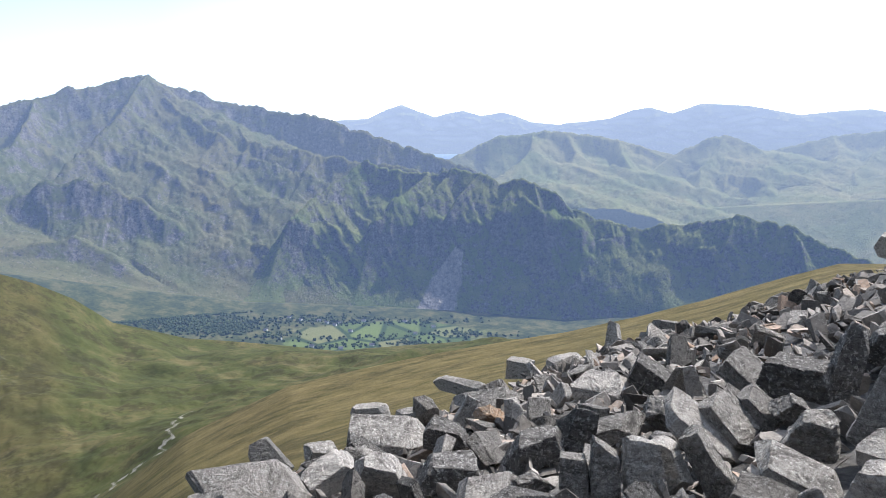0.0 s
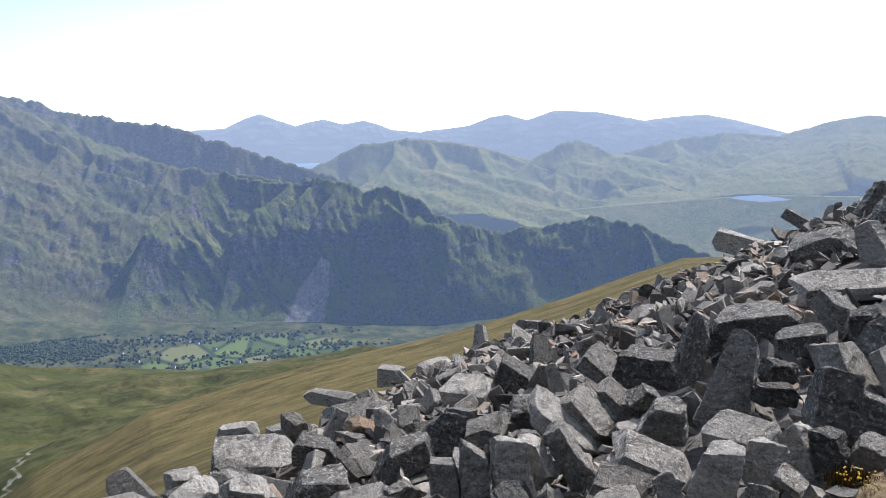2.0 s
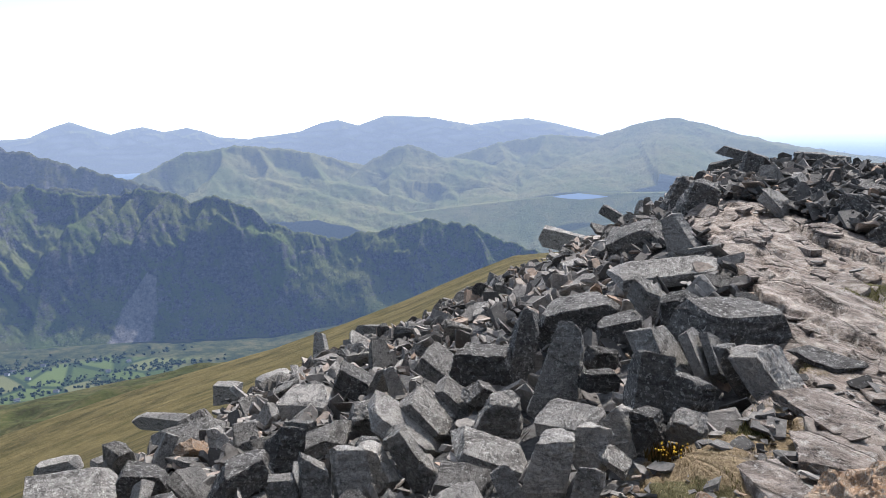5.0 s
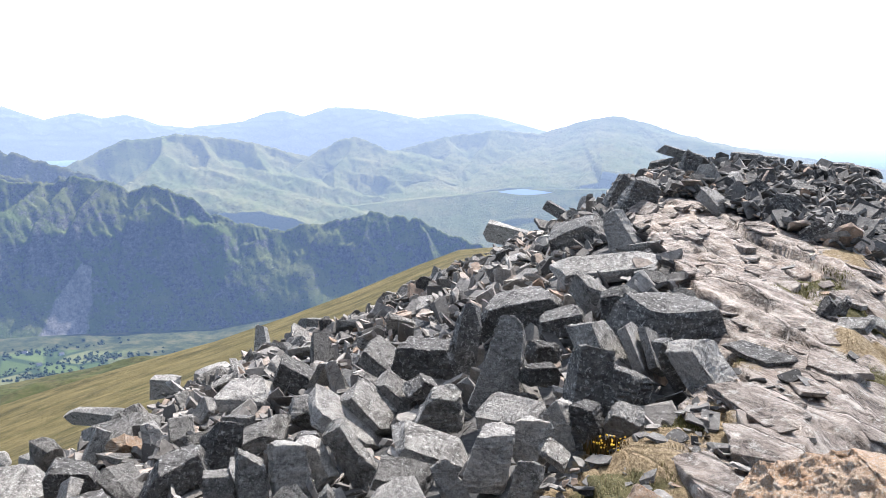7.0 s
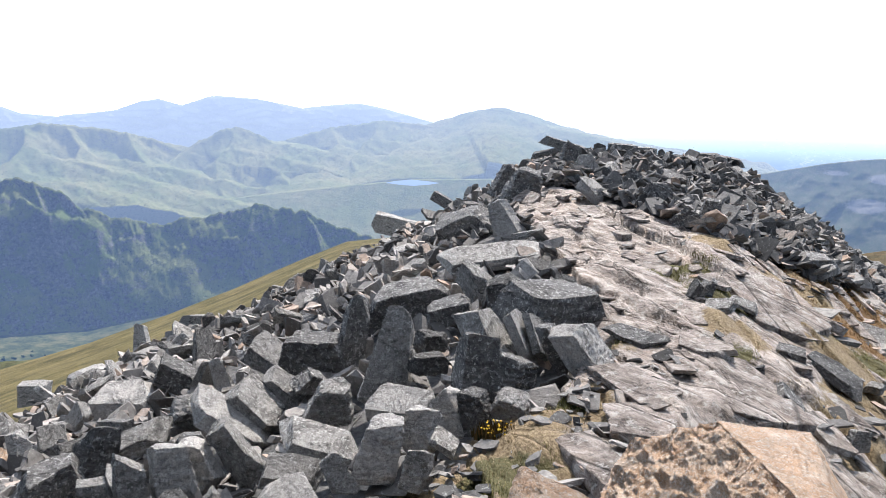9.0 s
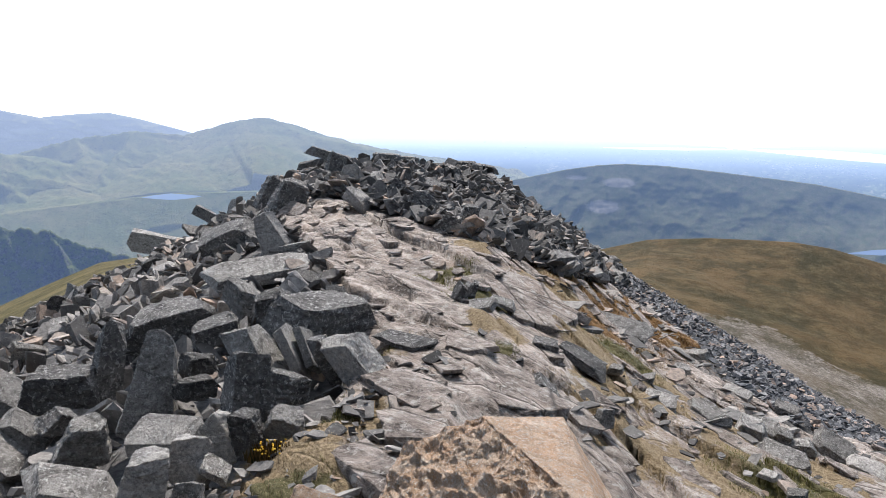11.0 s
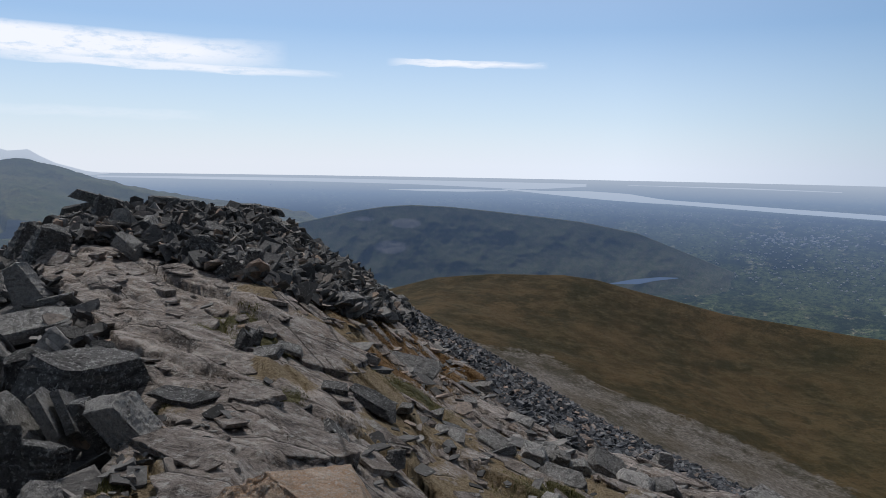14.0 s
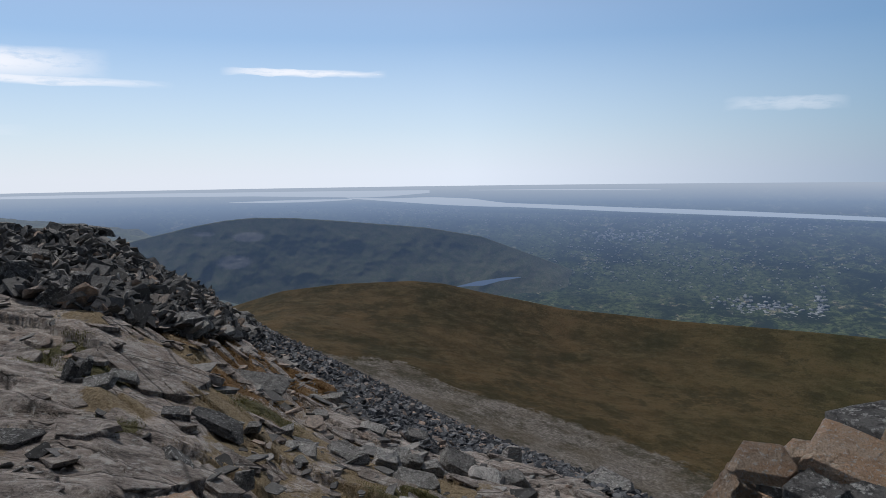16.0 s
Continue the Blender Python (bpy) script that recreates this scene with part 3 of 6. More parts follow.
massif("mid_hill_3", HILL, 16, 40, 260, 3400, 4180, 80, hill_ridges_3, -440, 14, 200, 6, 3)
hill_ridges_2 = []
ridge(hill_ridges_2, 0.5, 0.8, 60, 0.6, (14.39, -4.64, 3600), (16.54, -3.21, 3800), (17.61, -2.55, 3860), (19.11, -1.82, 3900), (20.16, -1.59, 3920), (21.64, -1.94, 3900), (23.31, -2.84, 3860), (25.83, -3.96, 3760), (28.75, -5.22, 3620), (31.22, -6.04, 3500))
ridge(hill_ridges_2, 0.35, 0.8, 80, 0.6, (20.16, -1.63, 3920), (19.73, -2.63, 3820), (18.65, -3.87, 3680), (18.63, -5.35, 3520), (19.04, -6.63, 3380))
ridge(hill_ridges_2, 0.35, 0.7, 80, 0.6, (23.31, -2.84, 3860), (22.89, -3.93, 3720), (23.31, -5.2, 3560), (24.58, -6.26, 3420))
massif("mid_hill_2", HILL, 10, 34, 270, 3250, 3980, 80, hill_ridges_2, -480, 26, 200, 7, 2)
hill_ridges_1 = []
ridge(hill_ridges_1, 0.5, 1.4, 60, 0.6, (0.17, -3.59, 3600), (1.37, -3.02, 3640), (2.58, -2.38, 3680), (4.2, -1.73, 3700), (6.63, -1.3, 3720), (9.07, -1.43, 3740), (11.54, -1.69, 3760), (14.03, -2.24, 3780), (16.55, -3.08, 3800), (19.07, -4.09, 3800))
ridge(hill_ridges_1, 0.4, 1.7, 110, 0.6, (6.63, -1.34, 3720), (6.56, -2.57, 3600), (5.7, -3.57, 3500), (4.45, -4.35, 3420), (3.21, -5.12, 3340))
ridge(hill_ridges_1, 0.35, 0.9, 60, 0.6, (9.07, -1.47, 3740), (9.83, -2.85, 3620), (9.37, -4.09, 3520), (8.9, -5.33, 3420), (8.85, -6.59, 3320))
ridge(hill_ridges_1, 0.35, 0.7, 80, 0.6, (12.79, -1.92, 3770), (13.17, -2.93, 3680), (14.39, -4.64, 3520), (14.77, -6.34, 3380))
massif("mid_hill_1", HILL, -6, 24, 340, 3150, 3860, 80, hill_ridges_1, -520, 32, 200, 7, 1)
land("upper_valley", HILL, 8, 66, 300, flat(-12.4), line((8, -7.6), (20, -6.6), (26, -6.0), (33, -5.35), (45, -5.2), (55, -6.6), (66, -9)), flat(2880), flat(3400), 60, 0.03, rough=0.07, seed=15.0, attributes=lambda a, s, el, d: (("fields", np.clip((a - 22) / 20, 0, 1) * 0.3 + 0.15),))
valley_top = line((-34, -9.5), (-22, -12.3), (-15, -13.6), (-8, -14.2), (9.4, -15.3), (30, -13.2))
valley_side = lambda az: EYE + 2372 * np.tan(np.radians(valley_top(az)))
great_ridges = []
ridge(great_ridges, 0.6, 1.7, 70, 0.6, (-38.47, -0.39, 3150), (-33.47, 0.09, 3200), (-29.79, 0.58, 3230), (-27.98, 1.09, 3250), (-26.12, 1.66, 3280), (-22.79, 2.33, 3300), (-20.88, 2.51, 3300), (-18.28, 1.62, 3320), (-14.88, 0.65, 3320), (-11.73, 0.25, 3280), (-8.5, -0.45, 3240), (-6.04, -1.28, 3200), (-3.54, -2.04, 3180), (-1.02, -2.89, 3150), (2.37, -4.15, 3100))
ridge(great_ridges, 0.6, 1.5, 110, 1, (-20.89, 2.47, 3300), (-22.97, -0.12, 3080), (-25.06, -2.26, 2960), (-27.09, -4.09, 2860), (-29.36, -5.4, 2760), (-32.37, -7.03, 2600))
ridge(great_ridges, 0.7, 1.4, 100, 1, (-27.82, 1.09, 3250), (-28.26, -0.29, 3120), (-29.36, -1.73, 3000), (-32.03, -3.46, 2860))
ridge(great_ridges, 0.55, 1.5, 100, 1, (-19.79, 1.22, 3230), (-18.38, -0.14, 3140), (-16.34, -1.34, 3040), (-18.03, -3.91, 2900), (-19.51, -6.27, 2770), (-20.98, -8.59, 2640), (-22.61, -10.47, 2520))
ridge(great_ridges, 0.6, 1.2, 90, 1, (-14.96, -0.95, 3120), (-14.22, -2.16, 3010), (-15.95, -5.17, 2850), (-17.26, -7.57, 2720), (-20.16, -10.64, 2520), (-22.16, -12.09, 2430))
ridge(great_ridges, 0.35, 1.1, 120, 1, (-14.22, -1.96, 3020), (-11.83, -2.47, 2980), (-9.39, -2.83, 2950), (-6.09, -3.49, 2900), (-1.88, -4.27, 2850), (1.94, -4.15, 2850))
ridge(great_ridges, 0.7, 1.1, 100, 1, (-9.4, -2.91, 2950), (-11.14, -5.71, 2800), (-12.87, -8.15, 2680), (-14.61, -10.56, 2540), (-15.53, -12.57, 2420))
ridge(great_ridges, 0.3, 1.5, 60, 1, (-32.84, -5.56, 2720), (-29.67, -5.2, 2720), (-27.63, -4.56, 2720), (-25.92, -4.36, 2700), (-23.48, -4.73, 2680), (-21.74, -5.97, 2640), (-20.33, -7.23, 2600))
ridge(great_ridges, 0.3, 1, 50, 1, (-32.53, -8.65, 2460), (-29.3, -8.39, 2480), (-26.23, -8.25, 2500), (-23.81, -9.2, 2460), (-22.42, -10.48, 2420))
ridge(great_ridges, 0.3, 0.9, 40, 1, (-32.71, -10.44, 2330), (-30.09, -9.81, 2350), (-28.11, -10.19, 2340), (-26.13, -11.33, 2320))
ridge(great_ridges, 0.3, 0.6, 40, 1, (-26.87, -11.84, 2330), (-23.95, -11.14, 2380), (-21.77, -11.92, 2360), (-20.3, -12.84, 2300))
massif("great_mountain", MOUNT, -44, 4, 600, 2354, 3400, 160, great_ridges, valley_side, 38, 170, 12, 5, foot=2356)


def fan(a, s, el, d):
    """Pale stones that came down the gully into the valley."""
    c = curve(el, (-14.9, -0.7), (-10.8, 0.9), (-9, 1.6))
    w = curve(el, (-14.9, 2.0), (-12.5, 1.6), (-10.8, 0.8), (-9.4, 0.15))
    return (("scree", np.clip(1 - np.abs(a - c) / np.maximum(w, 0.05), 0, 1) ** 0.5 * (el < -10)),)


crag_ridges = []
ridge(crag_ridges, 0.7, 1.5, 110, 1.1, (-6.09, -3.57, 2720), (-3.57, -3.96, 2690), (-1.03, -4.4, 2660), (0.67, -4.11, 2640), (2.79, -4.44, 2620), (4.28, -5.07, 2610), (5.54, -4.73, 2590), (6.81, -5.01, 2580), (8.51, -6.13, 2570), (9.58, -7.2, 2560))
ridge(crag_ridges, 0.7, 1.0, 110, 0.9, (9.58, -7.2, 2560), (12.5, -7.84, 2560), (15.35, -8.2, 2560), (17.71, -7.83, 2570), (21.12, -7.24, 2580), (22.98, -7.3, 2580), (24.8, -7.63, 2570), (26.27, -8.35, 2550), (28.39, -9.14, 2520), (31.75, -10.13, 2460))
ridge(crag_ridges, 0.9, 0.7, 90, 1, (-6.09, -3.57, 2720), (-8.22, -5.13, 2640), (-9.92, -6.23, 2580), (-12.07, -8.59, 2480), (-13.39, -10.62, 2400), (-15.12, -12.6, 2330))
ridge(crag_ridges, 0.8, 1.3, 80, 1, (-1.03, -4.4, 2660), (-3.6, -6.24, 2560), (-5.32, -7.7, 2500), (-6.22, -10.02, 2430), (-7.15, -13.16, 2330))
ridge(crag_ridges, 0.8, 1.2, 80, 1, (0.67, -4.11, 2640), (-1.68, -6.89, 2520), (-2.78, -9.64, 2440), (-4.1, -11.75, 2380), (-5.01, -13.85, 2320))
ridge(crag_ridges, 0.9, 1.1, 70, 1, (2.79, -4.44, 2620), (0.67, -6.69, 2520), (-0.62, -9.23, 2450), (-1.72, -11.36, 2390), (-2.39, -13.9, 2320))
ridge(crag_ridges, 0.6, 1.4, 80, 1, (5.54, -4.73, 2590), (4.09, -7.1, 2510), (2.83, -9.66, 2440), (2.84, -12.21, 2370), (2.95, -14.66, 2300))
ridge(crag_ridges, 0.8, 1.3, 80, 1, (6.81, -5.01, 2580), (7.5, -7.7, 2490), (6.91, -10.03, 2430), (7.59, -12.13, 2370), (8.73, -15.03, 2300))
ridge(crag_ridges, 0.9, 1.2, 80, 1, (9.58, -7.2, 2560), (10.49, -9.52, 2480), (11.4, -12, 2400), (12.33, -14.46, 2320))
ridge(crag_ridges, 0.9, 1.1, 80, 1, (12.5, -7.84, 2560), (12.98, -9.86, 2490), (14.31, -12.29, 2410), (14.83, -14.73, 2330))
ridge(crag_ridges, 0.6, 1.1, 80, 1, (17.71, -7.83, 2570), (16.62, -9.71, 2500), (17.12, -11.72, 2430), (18.42, -13.67, 2350))
ridge(crag_ridges, 1, 0.9, 80, 1, (21.12, -7.24, 2580), (20.84, -8.68, 2520), (20.17, -10.32, 2460), (21.06, -12.26, 2390))
ridge(crag_ridges, 0.6, 1.5, 80, 1, (24.8, -7.63, 2570), (25.63, -9.16, 2500), (26.44, -10.64, 2430))
massif("crag_ridge", CRAG, -20, 34, 760, 2354, 2800, 110, crag_ridges, valley_side, 48, 90, 11, 7, fan, 2356)



def on_valley(a, el):
    """A place on the valley floor, seen at an azimuth and an elevation."""
    s = (el + 20.5) / (float(valley_top(np.array([a]))[0]) + 20.5)
    return [float(v) for v in spherical(a, el, 1500 + 860 * s)]


def meadows(a, s, el, d):
    f = np.exp(-((a + 5) / 9) ** 2) * np.exp(-((el + 16.6) / 1.2) ** 2)
    return (("fields", f * 1.1),)


land("valley_floor", VALLEY, -34, 30, 300, flat(-20.5), valley_top, flat(1500), flat(2360), 80, 0.02, seed=21.0, attributes=meadows)


def spur_cover(a, s, el, d):
    c = curve(el, (-26, -27.5), (-25.4, -26.3), (-24.2, -23.8), (-23.5, -21.6), (-22.7, -20.9), (-21.4, -20.2), (-20.4, -19.0), (-19.6, -17.0))
    c = c + 0.25 * np.sin(el * 9) + 0.12 * np.sin(el * 23)
    w = np.clip(1 - np.abs(a - c) / 0.34, 0, 1) * (el < -20.5)
    return (("lush", np.clip(0.95 - np.clip((-27 - a) / 6, 0, 0.3), 0, 1)), ("stream", w), ("gravel", 0.42 * np.exp(-((a + 32) / 3.0) ** 2) * np.exp(-((el + 17) / 3) ** 2)))


land("green_spur", GRASS, -46, 12, 480, line((-46, -30), (-27, -26.5), (-20, -23.5), (-6, -20), (12, -18)), line((-46, -8), (-30.8, -10.3), (-28.9, -11.1), (-26.6, -12.4), (-24.2, -14.3), (-19.3, -15.9), (-8.2, -17.6), (3, -17.0), (12, -16.5)),
     flat(620), line((-46, 1250), (-20, 1400), (12, 1500)), 160, 0.1, swell=0.02, seed=23.0, attributes=spur_cover)


def shoulder_cover(a, s, el, d):
    g = np.clip((a - 14) / 14, 0, 1) * 0.5 * (1 - s)
    return (("straw", np.full_like(a, 0.9)), ("lush", np.clip((-16 - a) / 30, 0, 0.5)), ("gravel", g))


land("tan_shoulder", GRASS, -50, 34, 360, line((-50, -40), (-24, -30), (-6, -26), (5, -23), (20, -17), (34, -11)), line((-50, -32), (-27, -26.8), (-20, -22.7), (-12, -19.9), (-6, -18.9), (3.8, -17.2), (9.4, -16.2), (15, -14.7), (19.6, -13.2), (25, -11.1), (28, -10), (34, -9.5)),
     flat(60), flat(520), 120, 0.3, 1.7, swell=0.006, seed=25.0, attributes=shoulder_cover)


def quarry(a, s, el, d):
    q = np.exp(-((a - 65.6) / 1.6) ** 2) * np.exp(-((el + 4.4) / 0.5) ** 2) + np.exp(-((a - 64.5) / 1.7) ** 2) * np.exp(-((el + 6.2) / 0.7) ** 2) + 0.8 * np.exp(-((a - 62.4) / 1.2) ** 2) * np.exp(-((el + 4.1) / 0.3) ** 2)
    return (("scree", np.clip(q * 0.85, 0, 1)),)


land("plain_hill", WOODED, 46, 104, 320, flat(-10.4), line((46, -7), (54, -5.0), (56.8, -4.6), (61.8, -3.5), (64, -3.15), (66, -3.0), (69, -3.1), (72.4, -3.4), (78.7, -4.0), (82.8, -4.7), (88, -6.6), (95, -9.2), (104, -10.4)), flat(3250), flat(3700), 90, 0.04, ribs=24, rib_az=0.25, aniso=1.0, rough=0.06, seed=27.0, attributes=quarry)


def right_cover(a, s, el, d):
    top = curve(a, (56, -9.5), (69.4, -12.6), (76.2, -13.6), (80.5, -15.6), (86.2, -17.5), (93.4, -19.8), (99.5, -21.6), (112, -25.6))
    return (("lush", np.clip((a - 88) / 60, 0, 0.35) * s), ("gravel", np.clip(0.5 + (top - el) * 0.8, 0, 1)))


land("brown_hill", GRASS, 52, 128, 360, line((52, -14), (68, -14.5), (80, -20), (95, -25.5), (128, -32)), line((52, -12), (62, -10), (64.6, -9.3), (67.9, -8.45), (72.1, -8.1), (77.6, -8.0), (80, -8.25), (82.8, -8.9), (89.1, -10.15), (97.3, -10.8), (104.8, -11.0), (110.5, -11.1), (128, -13)),
     line((52, 330), (70, 300), (128, 180)), flat(640), 150, 0.3, 1.15, swell=0.012, seed=29.0, attributes=right_cover)


# ---- waters ----
def water(name, az0, az1, top, bottom, lift, label, category, near=None):
    az = np.linspace(az0, az1, 60)
    t, b = top(az), bottom(az)
    rows = []
    for f in np.linspace(0, 1, 6):
        el = b + (t - b) * f
        d = near if near else np.interp(el, base_el, base_r)
        # lift draws the water nearer along the sight line, to fit the eye's view
        rows.append(spherical(az, el, d - lift * 8))
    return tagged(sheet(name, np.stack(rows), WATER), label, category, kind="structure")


water("water_1", 30.9, 34.9, line((30.9, -5.62), (31.6, -5.5), (32.8, -5.38), (34, -5.5), (34.9, -5.62)), line((30.9, -5.64), (32, -5.78), (33, -5.85), (34.2, -5.75), (34.9, -5.64)), 0, "still lake with painted pale glow in the green upper valley", "lake", 3312)
water("water_2", 81.0, 85.8, line((81, -8.45), (82.5, -8.1), (84.5, -7.82), (85.8, -7.78)), line((81, -8.5), (83, -8.42), (84.2, -8.1), (85.8, -7.83)), 0, "narrow lake with painted blue glow below the brown hill", "lake", 3150)
water("water_3", 44, 79, line((44, -1.1), (58, -1.1), (66, -1.15), (79, -1.2)), line((44, -1.2), (58, -1.35), (66, -1.45), (74, -1.68), (76, -1.62), (79, -1.4)), 8, "open sea with painted haze beyond the coast", "sea")
water("water_4", 64.3, 73.2, line((64.3, -1.86), (67, -1.80), (70, -1.76), (73.2, -1.78)), line((64.3, -1.88), (67, -1.95), (70, -1.95), (73.2, -1.84)), 8, "tidal bay with painted pale glow behind a spit", "sea")
water("water_5", 72.8, 128, line((72.8, -1.66), (76, -1.78), (79, -1.72), (82, -1.85), (84.6, -2.22), (93.2, -2.6), (101, -2.86), (110, -3.2), (128, -3.8)), line((72.8, -1.72), (76, -2.0), (80, -2.32), (83.5, -2.5), (84.9, -2.52), (93.2, -2.92), (101, -3.2), (110, -3.45), (128, -4.1)), 8, "long sea strait with painted pale glow across the lowland", "sea")
water("water_6", 82, 96, line((82, -1.22), (90, -1.24), (96, -1.34)), line((82, -1.25), (90, -1.32), (96, -1.38)), 8, "line of a far bay, brightened by painted glow", "sea")

# ---- the summit ----
az = np.concatenate([np.linspace(-50, 33, 200), np.linspace(33.15, 92, 560), np.linspace(92.4, 128, 90)])
dd = np.concatenate([np.linspace(0.02, 2.2, 36), np.linspace(2.22, 14, 400), np.linspace(14.2, 40, 60)])
DD, AZ = np.meshgrid(dd, az, indexing="ij")
Z = ground(AZ, DD)
X, Y = DD * np.sin(np.radians(AZ)), DD * np.cos(np.radians(AZ))
EL = np.degrees(np.arctan2(Z - EYE, DD))
rubble = (boulder_side(AZ, EL) | pile_side(AZ, EL) | gravel_side(AZ, EL)).astype(float)
rubble[DD > near_edge(AZ)[1]] = 1.0
STRIKE = radians(22)
across = X * math.cos(STRIKE) - Y * math.sin(STRIKE)
along = X * math.sin(STRIKE) + Y * math.cos(STRIKE)
n1 = fractal(across * 0.5, along * 0.3, X * 0, 3)
n2 = fractal(X * 0.9 + 7, Y * 0.9, X * 0, 6)
n3 = fractal(across * 5, along * 1.6, X * 0 + 4, 6)
n4 = fractal(across * 1.6 + 5, along * 0.5, X * 0 + 2, 2)


def saw(q):
    """Gentle rises with short steep drops."""
    f = q - np.floor(q)
    return np.where(f < 0.78, 1 - f / 0.78, (f - 0.78) / 0.22)


def broken(u, w, seed):
    """A plane broken into cells: each cell's own number, its place's offset from its middle, and the nearness of its rim."""
    rnd = np.random.RandomState(seed)
    T = rnd.uniform(0, 1, (64, 64, 3))
    iu, iw = np.floor(u).astype(int), np.floor(w).astype(int)
    f1, f2 = np.full(u.shape, 9.0), np.full(u.shape, 9.0)
    own, du, dw = np.zeros(u.shape), np.zeros(u.shape), np.zeros(u.shape)
    for a in (-1, 0, 1):
        for b in (-1, 0, 1):
            t = T[(iu + a) % 64, (iw + b) % 64]
            qu, qw = iu + a + t[..., 0] - u, iw + b + t[..., 1] - w
            q = np.hypot(qu, qw)
            new_best = q < f1
            f2 = np.where(new_best, f1, np.minimum(f2, q))
            own, du, dw = np.where(new_best, t[..., 2], own), np.where(new_best, qu, du), np.where(new_best, qw, dw)
            f1 = np.where(new_best, q, f1)
    return own, du, dw, np.clip(1 - (f2 - f1) / 0.07, 0, 1)


wu, ww = 0.35 * n2 + 0.06 * n3, 0.35 * n1
big_id, bu, bw, big_rim = broken(across / 0.8 + wu, along / 2.0 + ww, 1)
small_id, su, sw, small_rim = broken(across / 0.2 + wu * 2, along / 0.7 + ww * 2, 2)
crack = np.maximum(0, 1 - np.abs(fractal(X * 0.8 + 3, Y * 0.8, X * 0 + 9, 3)) / 0.03)
steps = 0.15 * saw(across / 0.95 + n1 * 1.2) * np.clip(0.5 + 1.2 * n4, 0.05, 1.2) + 0.05 * saw(across / 0.36 + n1 * 2.2 + n4) * np.clip(0.4 - n4, 0.1, 1)
cross = 0.06 * saw(-along / 1.7 + n1 * 1.5)
shatter = np.clip(-0.05 + 1.8 * n4, 0.0, 1.0)
leaves = 0.05 * (big_id - 0.5) + 0.04 * bu - 0.02 * bw - 0.025 * big_rim + shatter * (0.022 * (small_id - 0.5) + 0.015 * su - 0.012 * small_rim)
relief = (0.55 * steps + 0.4 * cross + leaves + 0.02 * n3 - 0.02 * crack - 0.05) * (1 - rubble) + n2 * 0.05 - 0.06 * rubble - 0.14 * boulder_side(AZ, EL) * np.clip((8 - DD) / 3, 0, 1) * np.clip((DD - 2.2) / 0.5, 0, 1)
SUMMIT_Z = Z + relief


def summit_at(x, y):
    """Height of the built summit at a place."""
    i = min(len(dd) - 1, int(np.searchsorted(dd, math.hypot(x, y))))
    j = min(len(az) - 1, int(np.searchsorted(az, math.degrees(math.atan2(x, y)))))
    return float(SUMMIT_Z[i, j])


def patches(*spots):
    """Round spots (x, y, radius) as a soft cover."""
    out = np.zeros_like(X)
    for px, py, r in spots:
        out = np.maximum(out, np.clip(1.15 - np.hypot(X - px, Y - py) / r, 0, 1))
    return out


SOIL = ((2.05, 2.5, 0.62), (2.35, 2.7, 0.5), (2.75, 2.66, 0.4), (5.9, 2.5, 1.0), (7.2, 3.6, 1.2), (4.4, 1.9, 0.6), (4.9, 1.1, 1.0), (5.9, 1.2, 1.1), (6.6, 1.9, 0.8), (4.6, 3.0, 0.35), (5.0, 2.2, 0.45), (9.2, 3.9, 1.2), (6.6, 4.4, 0.5), (3.7, 3.2, 0.3))
TURF = ((5.45, 4.12, 0.38), (5.2, 3.5, 0.4), (5.3, 1.0, 0.7), (2.0, 2.35, 0.3), (6.2, 2.7, 0.4), (2.75, 2.75, 0.2), (3.7, 3.2, 0.2), (4.2, 2.75, 0.2))
RUST = ((7.9, 3.75, 1.1), (10.2, 4.3, 1.3), (10.4, 3.9, 1.1), (9.0, 3.9, 1.1), (6.9, 3.1, 0.6))
summit = tagged(sheet("summit_ground", np.stack([X, Y, SUMMIT_Z], -1), BED, (("rubble", rubble), ("plate", 0.5 * big_id + 0.5 * small_id), ("soil", patches(*SOIL)), ("grass", patches(*TURF)), ("rust", patches(*RUST)))),
                "pale grey-brown foliated bedrock of the summit crest", "bedrock", kind="structure")

# the crest goes on behind the walker
back_az, back_d = np.linspace(128, 310, 150), np.concatenate([np.linspace(0.02, 8, 90), np.linspace(8.4, 40, 30)])
BD, BA = np.meshgrid(back_d, back_az, indexing="ij")
BX, BY = BD * np.sin(np.radians(BA)), BD * np.cos(np.radians(BA))
taper = np.clip(np.minimum(BA - 128, 310 - BA) / 12, 0, 1) * np.clip(BD / 0.8, 0, 1)
BZ = ground(BA, BD) + 0.07 * fractal(BX * 0.9, BY * 0.9, BX * 0 + 3, 6) * taper - 0.05 * (1 - taper)
tagged(sheet("summit_ground_back", np.stack([BX, BY, BZ], -1), BED, (("rubble", np.full_like(BD, 0.5)), ("plate", 0.5 + 0 * BD))), "grey bedrock and rubble of the crest around the path", "bedrock", kind="structure")

